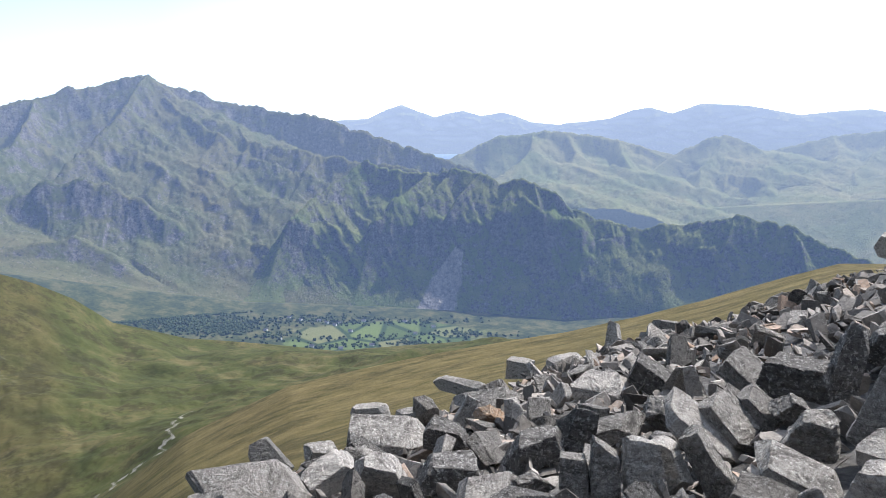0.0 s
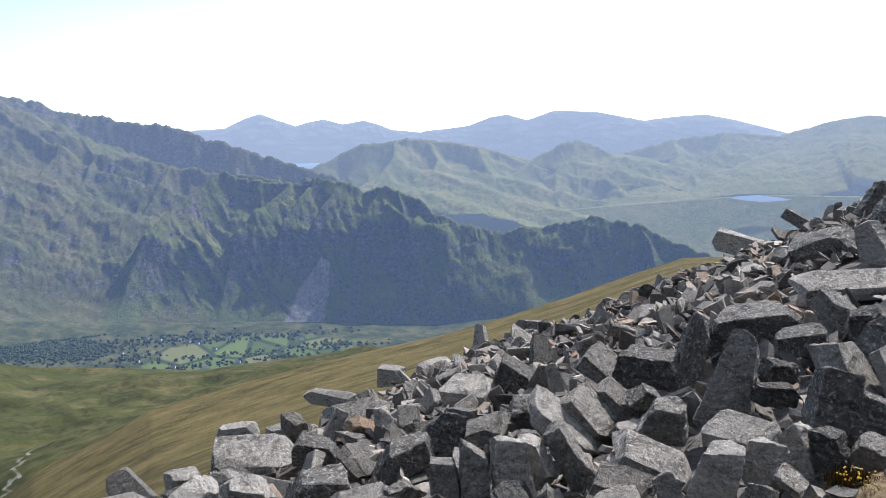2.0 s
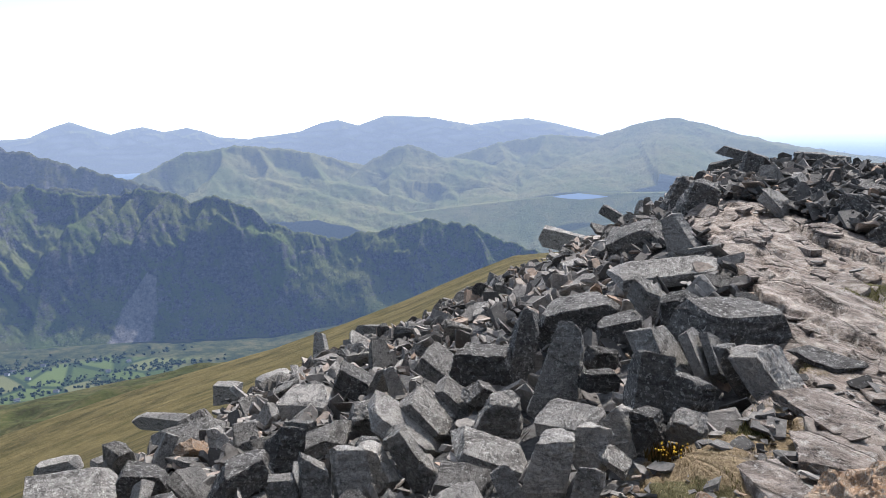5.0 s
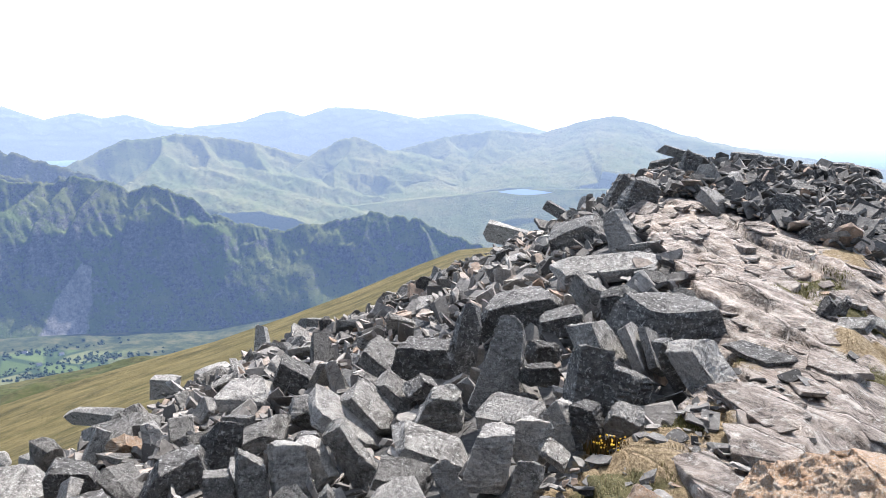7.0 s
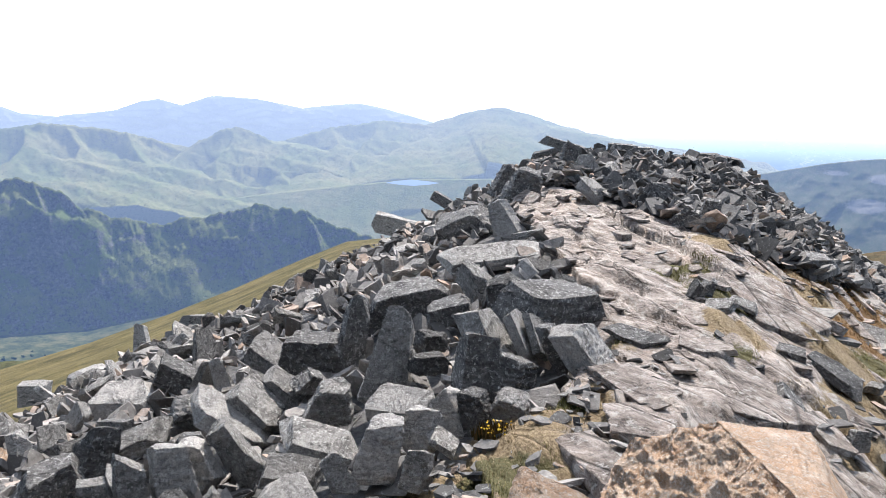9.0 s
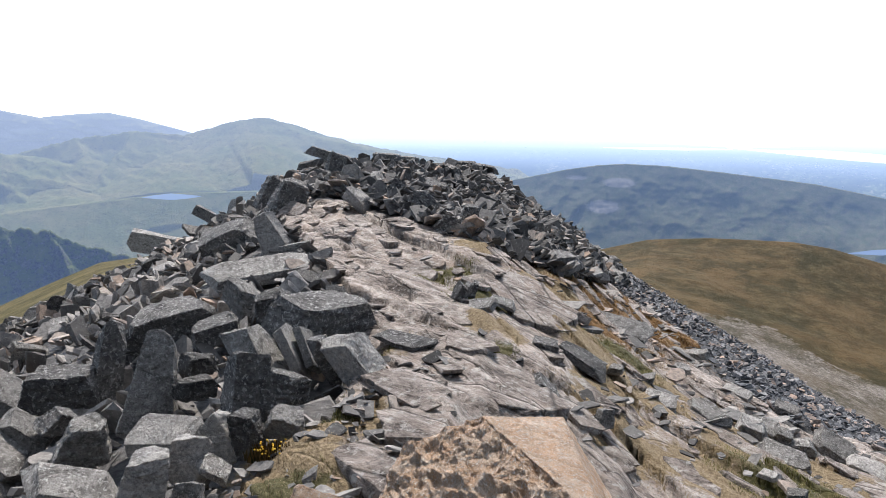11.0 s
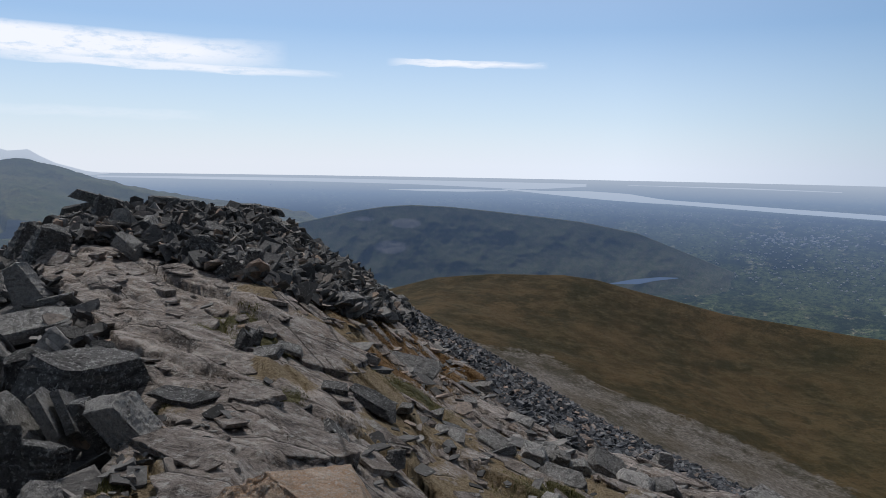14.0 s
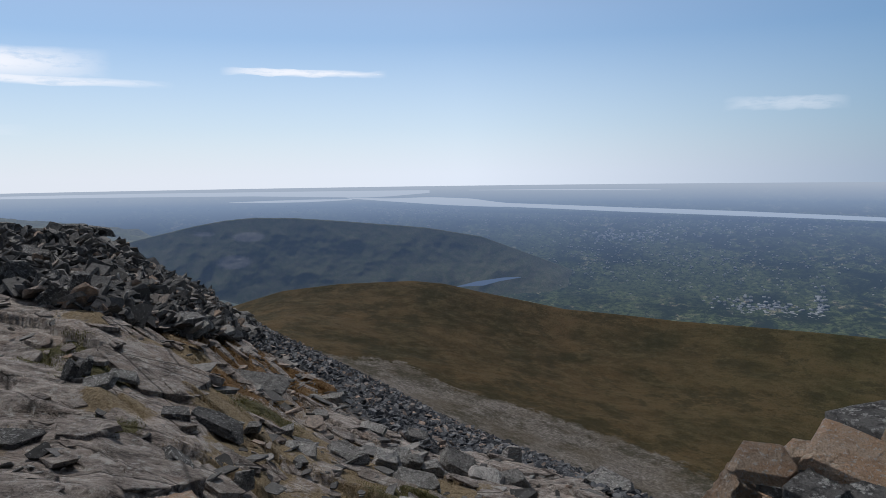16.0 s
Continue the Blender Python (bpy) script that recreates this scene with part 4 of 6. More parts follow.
# ---- rocks ----
def rock_mesh(name, dims, seed, cuts=5, material=SLATE, fine=0.2, wear=0.05, tilt=0.75):
    """An angular block: a box sheared off by tilted planes, its edges a little worn and its faces uneven."""
    rnd = random.Random(seed)
    a, b, c = (v / 2 for v in dims)
    bm = bmesh.new()
    bmesh.ops.create_cube(bm, size=2)
    for v in bm.verts:
        v.co = Vector((v.co.x * a * rnd.uniform(0.58, 1.1), v.co.y * b * rnd.uniform(0.58, 1.1), v.co.z * c * rnd.uniform(0.5, 1.15)))
    for _ in range(cuts):
        n = Vector((rnd.choice((-1, 1)) * rnd.uniform(0.35, 1), rnd.choice((-1, 1)) * rnd.uniform(0.0, 1), rnd.uniform(-tilt, tilt))).normalized()
        reach = abs(n.x) * a + abs(n.y) * b + abs(n.z) * c
        bmesh.ops.bisect_plane(bm, geom=[*bm.verts, *bm.edges, *bm.faces], plane_co=n * reach * rnd.uniform(0.46, 0.84), plane_no=n, clear_outer=True)
    bmesh.ops.delete(bm, geom=list(bm.faces), context="FACES_ONLY")
    bmesh.ops.convex_hull(bm, input=bm.verts)
    bmesh.ops.delete(bm, geom=[v for v in bm.verts if not v.link_faces], context="VERTS")
    bmesh.ops.dissolve_limit(bm, angle_limit=radians(4), verts=bm.verts, edges=bm.edges)
    bmesh.ops.bevel(bm, geom=list(bm.edges), offset=min(dims) * 0.03, segments=1, affect="EDGES", clamp_overlap=True)
    bmesh.ops.triangulate(bm, faces=bm.faces)
    if fine:
        for _ in range(2 if fine >= 0.1 else 4):
            bmesh.ops.subdivide_edges(bm, edges=[e for e in bm.edges if e.calc_length() > fine * max(dims)], cuts=1)
            bmesh.ops.triangulate(bm, faces=bm.faces)
        k = 3.2 / max(dims)
        off = Vector((seed * 3.1, seed * 1.7, 0))
        for v in bm.verts:
            v.co += noise.noise_vector(Vector((v.co.x * k, v.co.y * k, v.co.z * k * 3)) + off) * min(dims) * wear * 0.9
            v.co += noise.noise_vector(Vector((v.co.x * k * 4, v.co.y * k * 4, v.co.z * k * 9)) + off) * min(dims) * wear * 0.7
            if fine < 0.1:
                v.co += noise.noise_vector(Vector((v.co.x * k * 9, v.co.y * k * 9, v.co.z * k * 26)) + off) * min(dims) * wear * 0.5
    me = bpy.data.meshes.new(name)
    bm.to_mesh(me)
    bm.free()
    me.materials.append(material)
    return me


# d and p stones carry painted shade and sunlight in their tone
STONE = {"g": (SLATE, "grey slate block with pale lichen in the boulder field", "boulders of the scree"),
         "d": (SLATE_SHADED, "dark grey slate block, partly painted shade, wedged in the boulder field", "boulders of the scree"),
         "p": (SLATE_LIT, "lichen-covered slate slab, partly painted sunlight, in the boulder field", "boulders of the scree"),
         "o": (ORANGE, "rust-orange angular stone among grey blocks", "boulders of the scree")}
heroes = []


def block_mesh(dims, taper, seed, material):
    """A split block of slate: flat faces that meet in sharp edges, narrower above, a few corners broken off, the faces stepped along the grain."""
    rnd = random.Random(seed)
    a, b, c = (v / 2 for v in dims)
    bm = bmesh.new()
    bmesh.ops.create_cube(bm, size=2)
    skew, drift, side = rnd.uniform(-0.4, 0.4), rnd.uniform(-0.35, 0.35), rnd.choice((0.25, 0.75, 0.5))
    for v in bm.verts:
        x, y, z = v.co
        if z > 0:
            x = x * taper + (1 - taper) * (side - 0.5) * 1.6
            y *= 0.5 + 0.5 * taper
        v.co = Vector(((x + skew * z * min(1, c / a) + drift * y) * a * rnd.uniform(0.9, 1.12), y * b * rnd.uniform(0.8, 1.2), (z + skew * x * min(1, a / c) * 0.4) * c * rnd.uniform(0.85, 1.15)))
    # both ends broken off aslant, then the top and two corners
    for i in range(6):
        end = (-1, 1)[i % 2]
        if i < 2:
            n = Vector((end, rnd.uniform(-0.8, 0.8), rnd.uniform(-0.3, 0.8))) if a > c else Vector((rnd.choice((-1, 1)) * rnd.uniform(0.3, 0.9), rnd.uniform(-0.4, 0.7), end))
        elif i < 4:
            n = Vector((rnd.uniform(-0.3, 0.8), rnd.uniform(-0.3, 0.5), 1.0))
        else:
            n = Vector((end * rnd.uniform(0.4, 1), rnd.choice((-1, 1)) * rnd.uniform(0.3, 1), rnd.uniform(-0.7, 0.7)))
        n.normalize()
        reach = abs(n.x) * a + abs(n.y) * b + abs(n.z) * c
        bmesh.ops.bisect_plane(bm, geom=[*bm.verts, *bm.edges, *bm.faces], plane_co=n * reach * rnd.uniform(0.58, 0.84), plane_no=n, clear_outer=True)
        bmesh.ops.holes_fill(bm, edges=bm.edges)
    bmesh.ops.bevel(bm, geom=list(bm.edges), offset=min(dims) * 0.018, segments=1, affect="EDGES", clamp_overlap=True)
    bmesh.ops.triangulate(bm, faces=bm.faces)
    for _ in range(4):
        bmesh.ops.subdivide_edges(bm, edges=[e for e in bm.edges if e.calc_length() > 0.07 * max(dims)], cuts=1)
        bmesh.ops.triangulate(bm, faces=bm.faces)
    off = Vector((seed * 3.1, seed * 1.7, 0))
    k, s = 3.0 / max(dims), min(min(dims), 0.3)
    bm.normal_update()
    for v in bm.verts:
        q = v.co * k
        grain = noise.fractal(Vector((q.x * 1.2, q.y * 1.2, q.z * 5)) + off, 0.8, 2.2, 4)
        v.co += noise.noise_vector(q + off) * s * 0.035 + noise.noise_vector(q * 6 + off) * s * 0.022 + v.normal * grain * s * 0.06
    me = bpy.data.meshes.new("boulder")
    bm.to_mesh(me)
    bm.free()
    me.materials.append(material)
    return me


def lay(name, x, y, z, dims, facing, roll, yaw, back, taper, seed, material, dark):
    """A stone that faces the walker at an azimuth, leaning over to the right and turned. Upright ones lean back, flat ones tip forward and show their top."""
    a, b, c = dims[0], min(dims[1], 0.4), dims[2]
    if c > a:
        pitch = -4 - 0.6 * back
    else:
        pitch = 6 if dark else 10 + 0.5 * back
        c = max(c * (0.75 if dark else 0.45), c - 0.5 * b)
    ob = new(name, block_mesh((a * 1.08, b, c * 1.06), taper - 0.1, seed, material))
    ob.matrix_world = pose(x, y, z, 0, 0, -facing) @ pose(0, 0, 0, 0, roll + seed * 13 % 15 - 7, 0) @ pose(0, 0, 0, pitch, 0, 0) @ pose(0, 0, 0, 0, 0, yaw + seed * 37 % 47 - 23)
    return ob


def block(x, y, z, dims, facing, roll, yaw, back, taper, seed, kind):
    material, label, group = STONE[kind]
    heroes.append((x, y, 0.4 * max(dims[0], dims[1])))
    return tagged(lay("boulder", x, y, z, dims, facing, roll, yaw, back, taper, seed, material, kind == "d"), label, "boulder", group)


block(2.46, 5.02, -0.21, (0.45, 0.27, 0.42), 26, 5, -10, 10, 0.85, 3, "d")
block(2.33, 5.57, -0.39, (0.53, 0.32, 0.32), 22, 8, -28, 18, 0.8, 4, "g")
block(2.74, 4.93, -0.09, (0.21, 0.15, 0.58), 29, 10, 5, 0, 0.8, 5, "d")
block(3.53, 5.38, -0.06, (0.75, 0.45, 0.36), 33, -6, -6, 4, 0.9, 6, "d")
block(3.47, 4.72, 0.03, (0.46, 0.28, 0.20), 36, -12, -10, 10, 0.75, 7, "d")
block(3.93, 4.98, 0.15, (0.42, 0.25, 0.28), 38, 22, -25, 20, 0.6, 8, "g")
block(3.79, 4.39, 0.21, (0.40, 0.24, 0.29), 40, -25, 10, 12, 0.55, 9, "d")
block(3.66, 3.79, 0.26, (0.72, 0.43, 0.32), 44, 4, 12, 22, 0.72, 10, "d")
block(4.64, 5.61, 0.19, (1.31, 0.79, 0.21), 39, -6, 0, 14, 0.8, 11, "g")
block(2.54, 4.06, 0.02, (0.31, 0.12, 0.58), 31, 13, 8, 22, 0.55, 12, "g")
block(2.26, 3.48, -0.04, (0.42, 0.25, 0.15), 32, -8, -15, 40, 0.8, 13, "p")
block(2.99, 3.64, 0.15, (0.46, 0.28, 0.30), 39, 48, -20, 6, 0.85, 14, "g")
block(2.62, 3.28, 0.15, (0.23, 0.17, 0.46), 38, 0, -25, 4, 0.85, 15, "d")
block(3.16, 3.50, 0.17, (0.44, 0.27, 0.13), 42, 54, -20, 6, 0.9, 16, "p")
block(2.72, 3.11, 0.15, (0.21, 0.16, 0.22), 41, 0, -22, 4, 0.9, 17, "d")
block(3.24, 3.45, 0.18, (0.33, 0.20, 0.11), 43, 58, -20, 4, 0.9, 18, "g")
block(3.16, 3.21, 0.18, (0.35, 0.21, 0.10), 44, 62, -15, 4, 0.9, 19, "d")
block(3.19, 2.99, 0.22, (0.37, 0.22, 0.28), 47, 50, -25, 28, 0.8, 20, "p")
block(2.33, 2.92, 0.10, (0.15, 0.12, 0.23), 38, 0, -15, 5, 0.8, 21, "d")
block(2.47, 2.79, 0.13, (0.22, 0.13, 0.18), 41, 5, -15, 20, 0.75, 22, "p")
block(2.04, 2.96, 0.02, (0.17, 0.13, 0.27), 34, -8, 10, 12, 0.8, 23, "p")
block(1.81, 2.96, -0.01, (0.21, 0.16, 0.30), 31, 5, -8, 12, 0.8, 24, "p")
block(1.85, 2.70, 0.00, (0.13, 0.12, 0.17), 34, 10, -10, 12, 0.8, 25, "g")
block(1.76, 3.46, -0.14, (0.40, 0.24, 0.13), 26, 8, -10, 18, 0.8, 26, "g")
block(2.02, 3.93, -0.13, (0.31, 0.19, 0.30), 26, -5, 12, 15, 0.6, 27, "g")
block(1.39, 3.79, -0.22, (0.17, 0.13, 0.39), 19, -24, -12, 12, 0.8, 28, "g")
block(1.24, 3.97, -0.29, (0.17, 0.13, 0.28), 16, -12, -8, 10, 0.75, 29, "d")
block(1.65, 4.54, -0.37, (0.54, 0.32, 0.20), 19, 34, -22, 15, 0.85, 30, "p")
block(1.83, 4.58, -0.33, (0.50, 0.30, 0.21), 21, 27, -20, 18, 0.8, 31, "g")
block(2.06, 4.66, -0.29, (0.36, 0.22, 0.17), 23, 24, -10, 15, 0.8, 32, "g")
block(2.20, 4.54, -0.23, (0.24, 0.14, 0.16), 25, 28, 10, 10, 0.7, 33, "d")
block(1.59, 2.99, -0.07, (0.11, 0.12, 0.24), 27, -25, 5, 10, 0.8, 34, "p")
block(1.48, 3.26, -0.15, (0.32, 0.19, 0.14), 23, 5, -10, 30, 0.8, 35, "g")
block(2.26, 3.02, 0.07, (0.13, 0.12, 0.26), 36, -15, -10, 14, 0.75, 36, "p")
block(2.08, 2.82, 0.02, (0.17, 0.12, 0.07), 36, 32, 0, 20, 0.8, 37, "g")
block(2.98, 4.25, -0.01, (0.24, 0.15, 0.16), 35, 0, 0, 10, 0.8, 38, "d")
block(2.72, 3.89, -0.01, (0.25, 0.15, 0.16), 34, -5, 10, 10, 0.8, 39, "d")
block(-2.84, 27.79, -9.69, (1.47, 0.88, 0.71), -6, -4, 0, 18, 0.8, 40, "g")
block(-0.42, 5.56, -0.86, (0.75, 0.45, 0.23), -4, -8, -8, 22, 0.7, 41, "g")
block(-0.89, 5.12, -0.79, (0.26, 0.16, 0.17), -10, 0, 15, 15, 0.8, 42, "g")
block(-6.56, 26.56, -11.08, (1.38, 1.04, 1.74), -14, -5, 8, 8, 0.75, 43, "d")
block(-0.70, 4.36, -0.59, (0.36, 0.21, 0.26), -9, -15, 12, 28, 0.75, 44, "p")
block(-0.35, 4.20, -0.52, (0.39, 0.16, 0.36), -5, 22, 10, 38, 0.6, 45, "p")
block(0.02, 4.14, -0.48, (0.45, 0.27, 0.31), 0, -12, 10, 24, 0.6, 46, "d")
block(-0.52, 4.85, -0.71, (0.18, 0.12, 0.14), -6, 20, 0, 20, 0.8, 47, "g")
block(-1.13, 4.08, -0.56, (0.63, 0.38, 0.20), -15, 8, 0, 45, 0.8, 48, "p")
block(0.04, 5.27, -0.74, (0.38, 0.23, 0.22), 0, 10, -10, 18, 0.75, 49, "d")
block(0.39, 6.52, -0.99, (0.58, 0.35, 0.22), 3, -15, -8, 18, 0.75, 50, "g")
block(0.36, 5.86, -0.84, (0.22, 0.13, 0.20), 4, -20, 10, 10, 0.8, 51, "o")
block(0.56, 5.71, -0.75, (0.12, 0.12, 0.30), 6, -15, 0, 12, 0.7, 52, "p")
block(0.58, 4.57, -0.51, (0.42, 0.25, 0.24), 7, -15, 10, 18, 0.7, 53, "d")
block(0.87, 4.71, -0.47, (0.20, 0.15, 0.32), 10, 0, 10, 8, 0.8, 54, "d")
block(1.15, 4.79, -0.47, (0.36, 0.22, 0.21), 14, -25, 10, 20, 0.7, 55, "g")
block(1.47, 4.93, -0.43, (0.31, 0.23, 0.31), 17, -30, 10, 25, 0.7, 56, "g")
block(1.86, 6.37, -0.70, (0.55, 0.33, 0.22), 16, 30, -20, 10, 0.75, 57, "d")
block(2.00, 5.82, -0.54, (0.14, 0.12, 0.30), 19, -20, 0, 12, 0.55, 58, "p")
block(1.36, 6.32, -0.75, (0.52, 0.31, 0.23), 12, 0, -10, 34, 0.8, 59, "p")
block(3.01, 28.32, -8.18, (1.25, 0.75, 0.94), 6, 0, 0, 14, 0.75, 60, "g")
block(0.88, 28.35, -8.97, (3.39, 2.03, 0.80), 2, -12, -5, 15, 0.75, 61, "g")
block(1.05, 3.78, -0.25, (0.20, 0.15, 0.39), 16, -20, -10, 12, 0.75, 62, "p")
block(0.86, 3.83, -0.30, (0.16, 0.12, 0.35), 13, -5, -8, 10, 0.8, 63, "g")
block(0.70, 3.84, -0.33, (0.15, 0.12, 0.30), 10, -8, 5, 12, 0.8, 64, "g")
block(1.22, 3.83, -0.27, (0.17, 0.13, 0.30), 18, -15, -8, 12, 0.75, 65, "p")
block(0.47, 3.88, -0.40, (0.18, 0.12, 0.18), 7, -10, 5, 20, 0.75, 66, "g")
block(0.26, 3.86, -0.44, (0.43, 0.26, 0.14), 4, 5, 0, 38, 0.8, 67, "p")
block(6.53, 28.14, -6.72, (0.49, 0.37, 1.07), 13, -15, 0, 5, 0.6, 68, "g")
block(8.56, 27.74, -6.39, (1.16, 0.70, 0.67), 17, 0, 0, 15, 0.7, 69, "d")
block(-1.20, 27.83, -9.90, (1.56, 0.94, 0.76), -2, -10, 10, 20, 0.8, 70, "g")
block(4.71, 28.22, -7.87, (1.56, 0.94, 0.67), 9, 0, 5, 25, 0.8, 71, "p")
block(1.95, 4.83, -0.34, (0.29, 0.17, 0.25), 22, 25, -10, 15, 0.7, 72, "g")
block(15.82, 25.44, -3.11, (2.34, 1.41, 1.03), 32, 10, -10, 20, 0.75, 73, "g")
block(17.36, 24.49, -2.06, (1.25, 0.75, 0.49), 35, 35, 0, 10, 0.85, 74, "d")
block(5.71, 7.48, 0.15, (0.87, 0.52, 0.46), 37, -20, -10, 18, 0.75, 75, "d")
block(5.30, 6.20, 0.37, (0.34, 0.13, 0.59), 40, -22, -15, 18, 0.4, 76, "p")
block(6.85, 7.75, 0.52, (0.41, 0.31, 0.56), 41, 8, 0, -4, 0.85, 77, "d")
block(7.49, 8.94, 0.46, (0.27, 0.21, 0.57), 40, 14, 0, 4, 0.7, 78, "d")
block(7.17, 6.81, 0.58, (0.44, 0.26, 0.26), 46, 25, -15, 22, 0.7, 79, "p")
block(7.18, 5.73, 0.55, (0.38, 0.28, 0.46), 51, -12, 5, 10, 0.6, 80, "d")
block(6.78, 5.12, 0.43, (0.32, 0.19, 0.24), 53, -35, 0, 10, 0.7, 81, "d")
block(7.01, 4.96, 0.47, (0.29, 0.22, 0.47), 54, 28, 0, 5, 0.5, 82, "d")
block(7.83, 6.70, 0.64, (0.26, 0.19, 0.36), 49, 20, 0, 6, 0.7, 83, "d")
block(8.12, 7.26, 0.63, (0.62, 0.37, 0.16), 48, 55, -10, 10, 0.85, 84, "g")
block(8.58, 8.61, 0.80, (0.37, 0.28, 0.43), 45, 18, 0, 4, 0.7, 85, "d")
block(8.13, 7.84, 0.74, (0.22, 0.16, 0.46), 46, -40, 0, 10, 0.8, 86, "p")
block(21.19, 21.64, 0.13, (2.05, 1.23, 0.40), 44, 15, 0, 8, 0.8, 87, "d")
block(20.74, 22.00, -0.17, (1.61, 0.96, 0.40), 43, -10, 0, 8, 0.8, 88, "d")
block(22.58, 20.11, 0.14, (1.38, 0.83, 0.31), 48, 5, 0, 8, 0.8, 89, "d")
block(23.13, 19.44, 0.01, (1.16, 0.70, 0.31), 50, 10, 0, 8, 0.8, 90, "d")
block(10.19, 7.80, 0.76, (0.41, 0.25, 0.24), 52, -5, 0, 8, 0.7, 91, "d")
block(24.49, 17.71, -0.15, (1.38, 0.83, 0.36), 54, -5, 0, 8, 0.8, 92, "d")
block(24.98, 16.97, -0.28, (1.16, 0.70, 0.31), 56, 8, 0, 8, 0.8, 93, "d")
block(8.62, 6.72, 0.62, (0.58, 0.35, 0.26), 52, 10, 0, 15, 0.7, 94, "d")
block(9.15, 7.51, 0.71, (0.52, 0.31, 0.21), 50, -20, 0, 12, 0.7, 95, "g")
block(7.77, 4.30, 0.01, (0.67, 0.41, 0.21), 61, 8, 10, -6, 0.9, 96, "d")
block(7.34, 4.64, 0.22, (0.37, 0.22, 0.08), 58, 12, 0, 10, 0.9, 97, "d")
block(8.71, 5.27, 0.13, (0.35, 0.21, 0.09), 59, -8, 0, 10, 0.9, 98, "g")
block(10.10, 6.70, 0.56, (0.41, 0.25, 0.27), 56, 30, 0, 10, 0.7, 99, "d")
block(10.44, 6.32, 0.20, (0.35, 0.21, 0.18), 59, 35, 0, 14, 0.7, 100, "d")
block(7.46, 3.29, -0.53, (0.79, 0.47, 0.09), 66, 10, -8, 6, 0.9, 101, "g")
block(5.10, 2.53, -0.15, (0.44, 0.27, 0.07), 63, 25, -10, 10, 0.9, 102, "d")
block(5.46, 2.43, -0.30, (0.12, 0.09, 0.10), 66, 0, 0, 10, 0.8, 103, "g")
block(5.99, 2.40, -0.52, (0.18, 0.11, 0.11), 68, 5, 0, 12, 0.8, 104, "g")
block(4.20, 1.92, -0.17, (0.10, 0.09, 0.11), 65, 0, 15, 8, 0.8, 105, "g")
block(9.24, 3.02, -1.21, (0.27, 0.16, 0.16), 72, -10, 0, 14, 0.8, 106, "g")
block(5.67, 2.13, -0.54, (0.30, 0.18, 0.08), 69, 0, 0, 24, 0.9, 107, "p")
block(6.02, 1.88, -0.69, (0.37, 0.22, 0.16), 73, 10, -10, 14, 0.75, 108, "g")
block(6.22, 1.58, -0.82, (0.27, 0.16, 0.22), 76, 15, -15, 20, 0.7, 109, "p")
block(6.56, 1.43, -0.96, (0.19, 0.14, 0.19), 78, 15, 0, 10, 0.8, 110, "g")
block(5.98, 1.30, -0.88, (0.40, 0.23, 0.08), 78, 10, 0, 10, 0.85, 111, "g")
block(5.23, 1.20, -0.71, (0.13, 0.09, 0.06), 77, 5, 0, 15, 0.8, 112, "p")
block(5.07, 0.99, -0.72, (0.16, 0.09, 0.09), 79, 0, 0, 15, 0.8, 113, "g")
block(7.30, 1.12, -1.24, (0.50, 0.30, 0.20), 82, 20, -10, 14, 0.75, 114, "g")
block(8.47, 1.80, -1.40, (0.32, 0.20, 0.16), 78, 15, 0, 14, 0.8, 115, "g")
block(6.91, 0.83, -1.19, (0.36, 0.21, 0.21), 84, 10, 0, 18, 0.75, 116, "p")
block(4.79, 2.68, 0.01, (0.24, 0.15, 0.07), 61, 0, 0, 5, 0.9, 117, "d")
block(4.88, 3.52, 0.26, (0.05, 0.12, 0.15), 54, 30, 0, 5, 0.8, 118, "d")
block(4.95, 3.50, 0.26, (0.05, 0.12, 0.14), 54, 34, 0, 5, 0.8, 119, "g")
block(5.05, 3.50, 0.25, (0.05, 0.12, 0.14), 55, 28, 0, 5, 0.8, 120, "d")
block(4.75, 3.23, 0.21, (0.26, 0.16, 0.09), 56, -22, 0, 20, 0.8, 121, "g")
block(3.74, 3.12, 0.19, (0.36, 0.22, 0.04), 50, 2, 0, 0, 0.9, 122, "d")
block(4.04, 2.24, -0.00, (0.23, 0.14, 0.05), 61, 42, 0, 8, 0.9, 123, "d")
block(5.16, 3.29, 0.15, (0.23, 0.14, 0.07), 57, 25, 0, 12, 0.8, 124, "g")
block(7.53, 2.63, -0.87, (0.19, 0.12, 0.09), 71, 15, 0, 15, 0.8, 125, "p")
block(7.85, 2.15, -1.11, (0.29, 0.17, 0.12), 75, 15, 0, 20, 0.8, 126, "p")
block(6.63, 1.29, -1.02, (0.24, 0.15, 0.16), 79, 10, 0, 15, 0.7, 127, "g")
block(8.67, 0.75, -1.68, (0.24, 0.18, 0.27), 85, -20, 0, 12, 0.6, 128, "p")
block(6.58, 1.60, -0.92, (0.37, 0.22, 0.16), 76, 5, 0, 18, 0.75, 129, "g")
block(6.01, 1.27, -0.88, (0.37, 0.23, 0.11), 78, 5, 0, 10, 0.85, 130, "g")
block(8.39, -0.40, -1.82, (0.56, 0.34, 0.19), 93, 8, 0, 12, 0.8, 131, "g")
block(7.02, 0.60, -1.25, (0.30, 0.18, 0.19), 85, 5, 0, 20, 0.8, 132, "p")

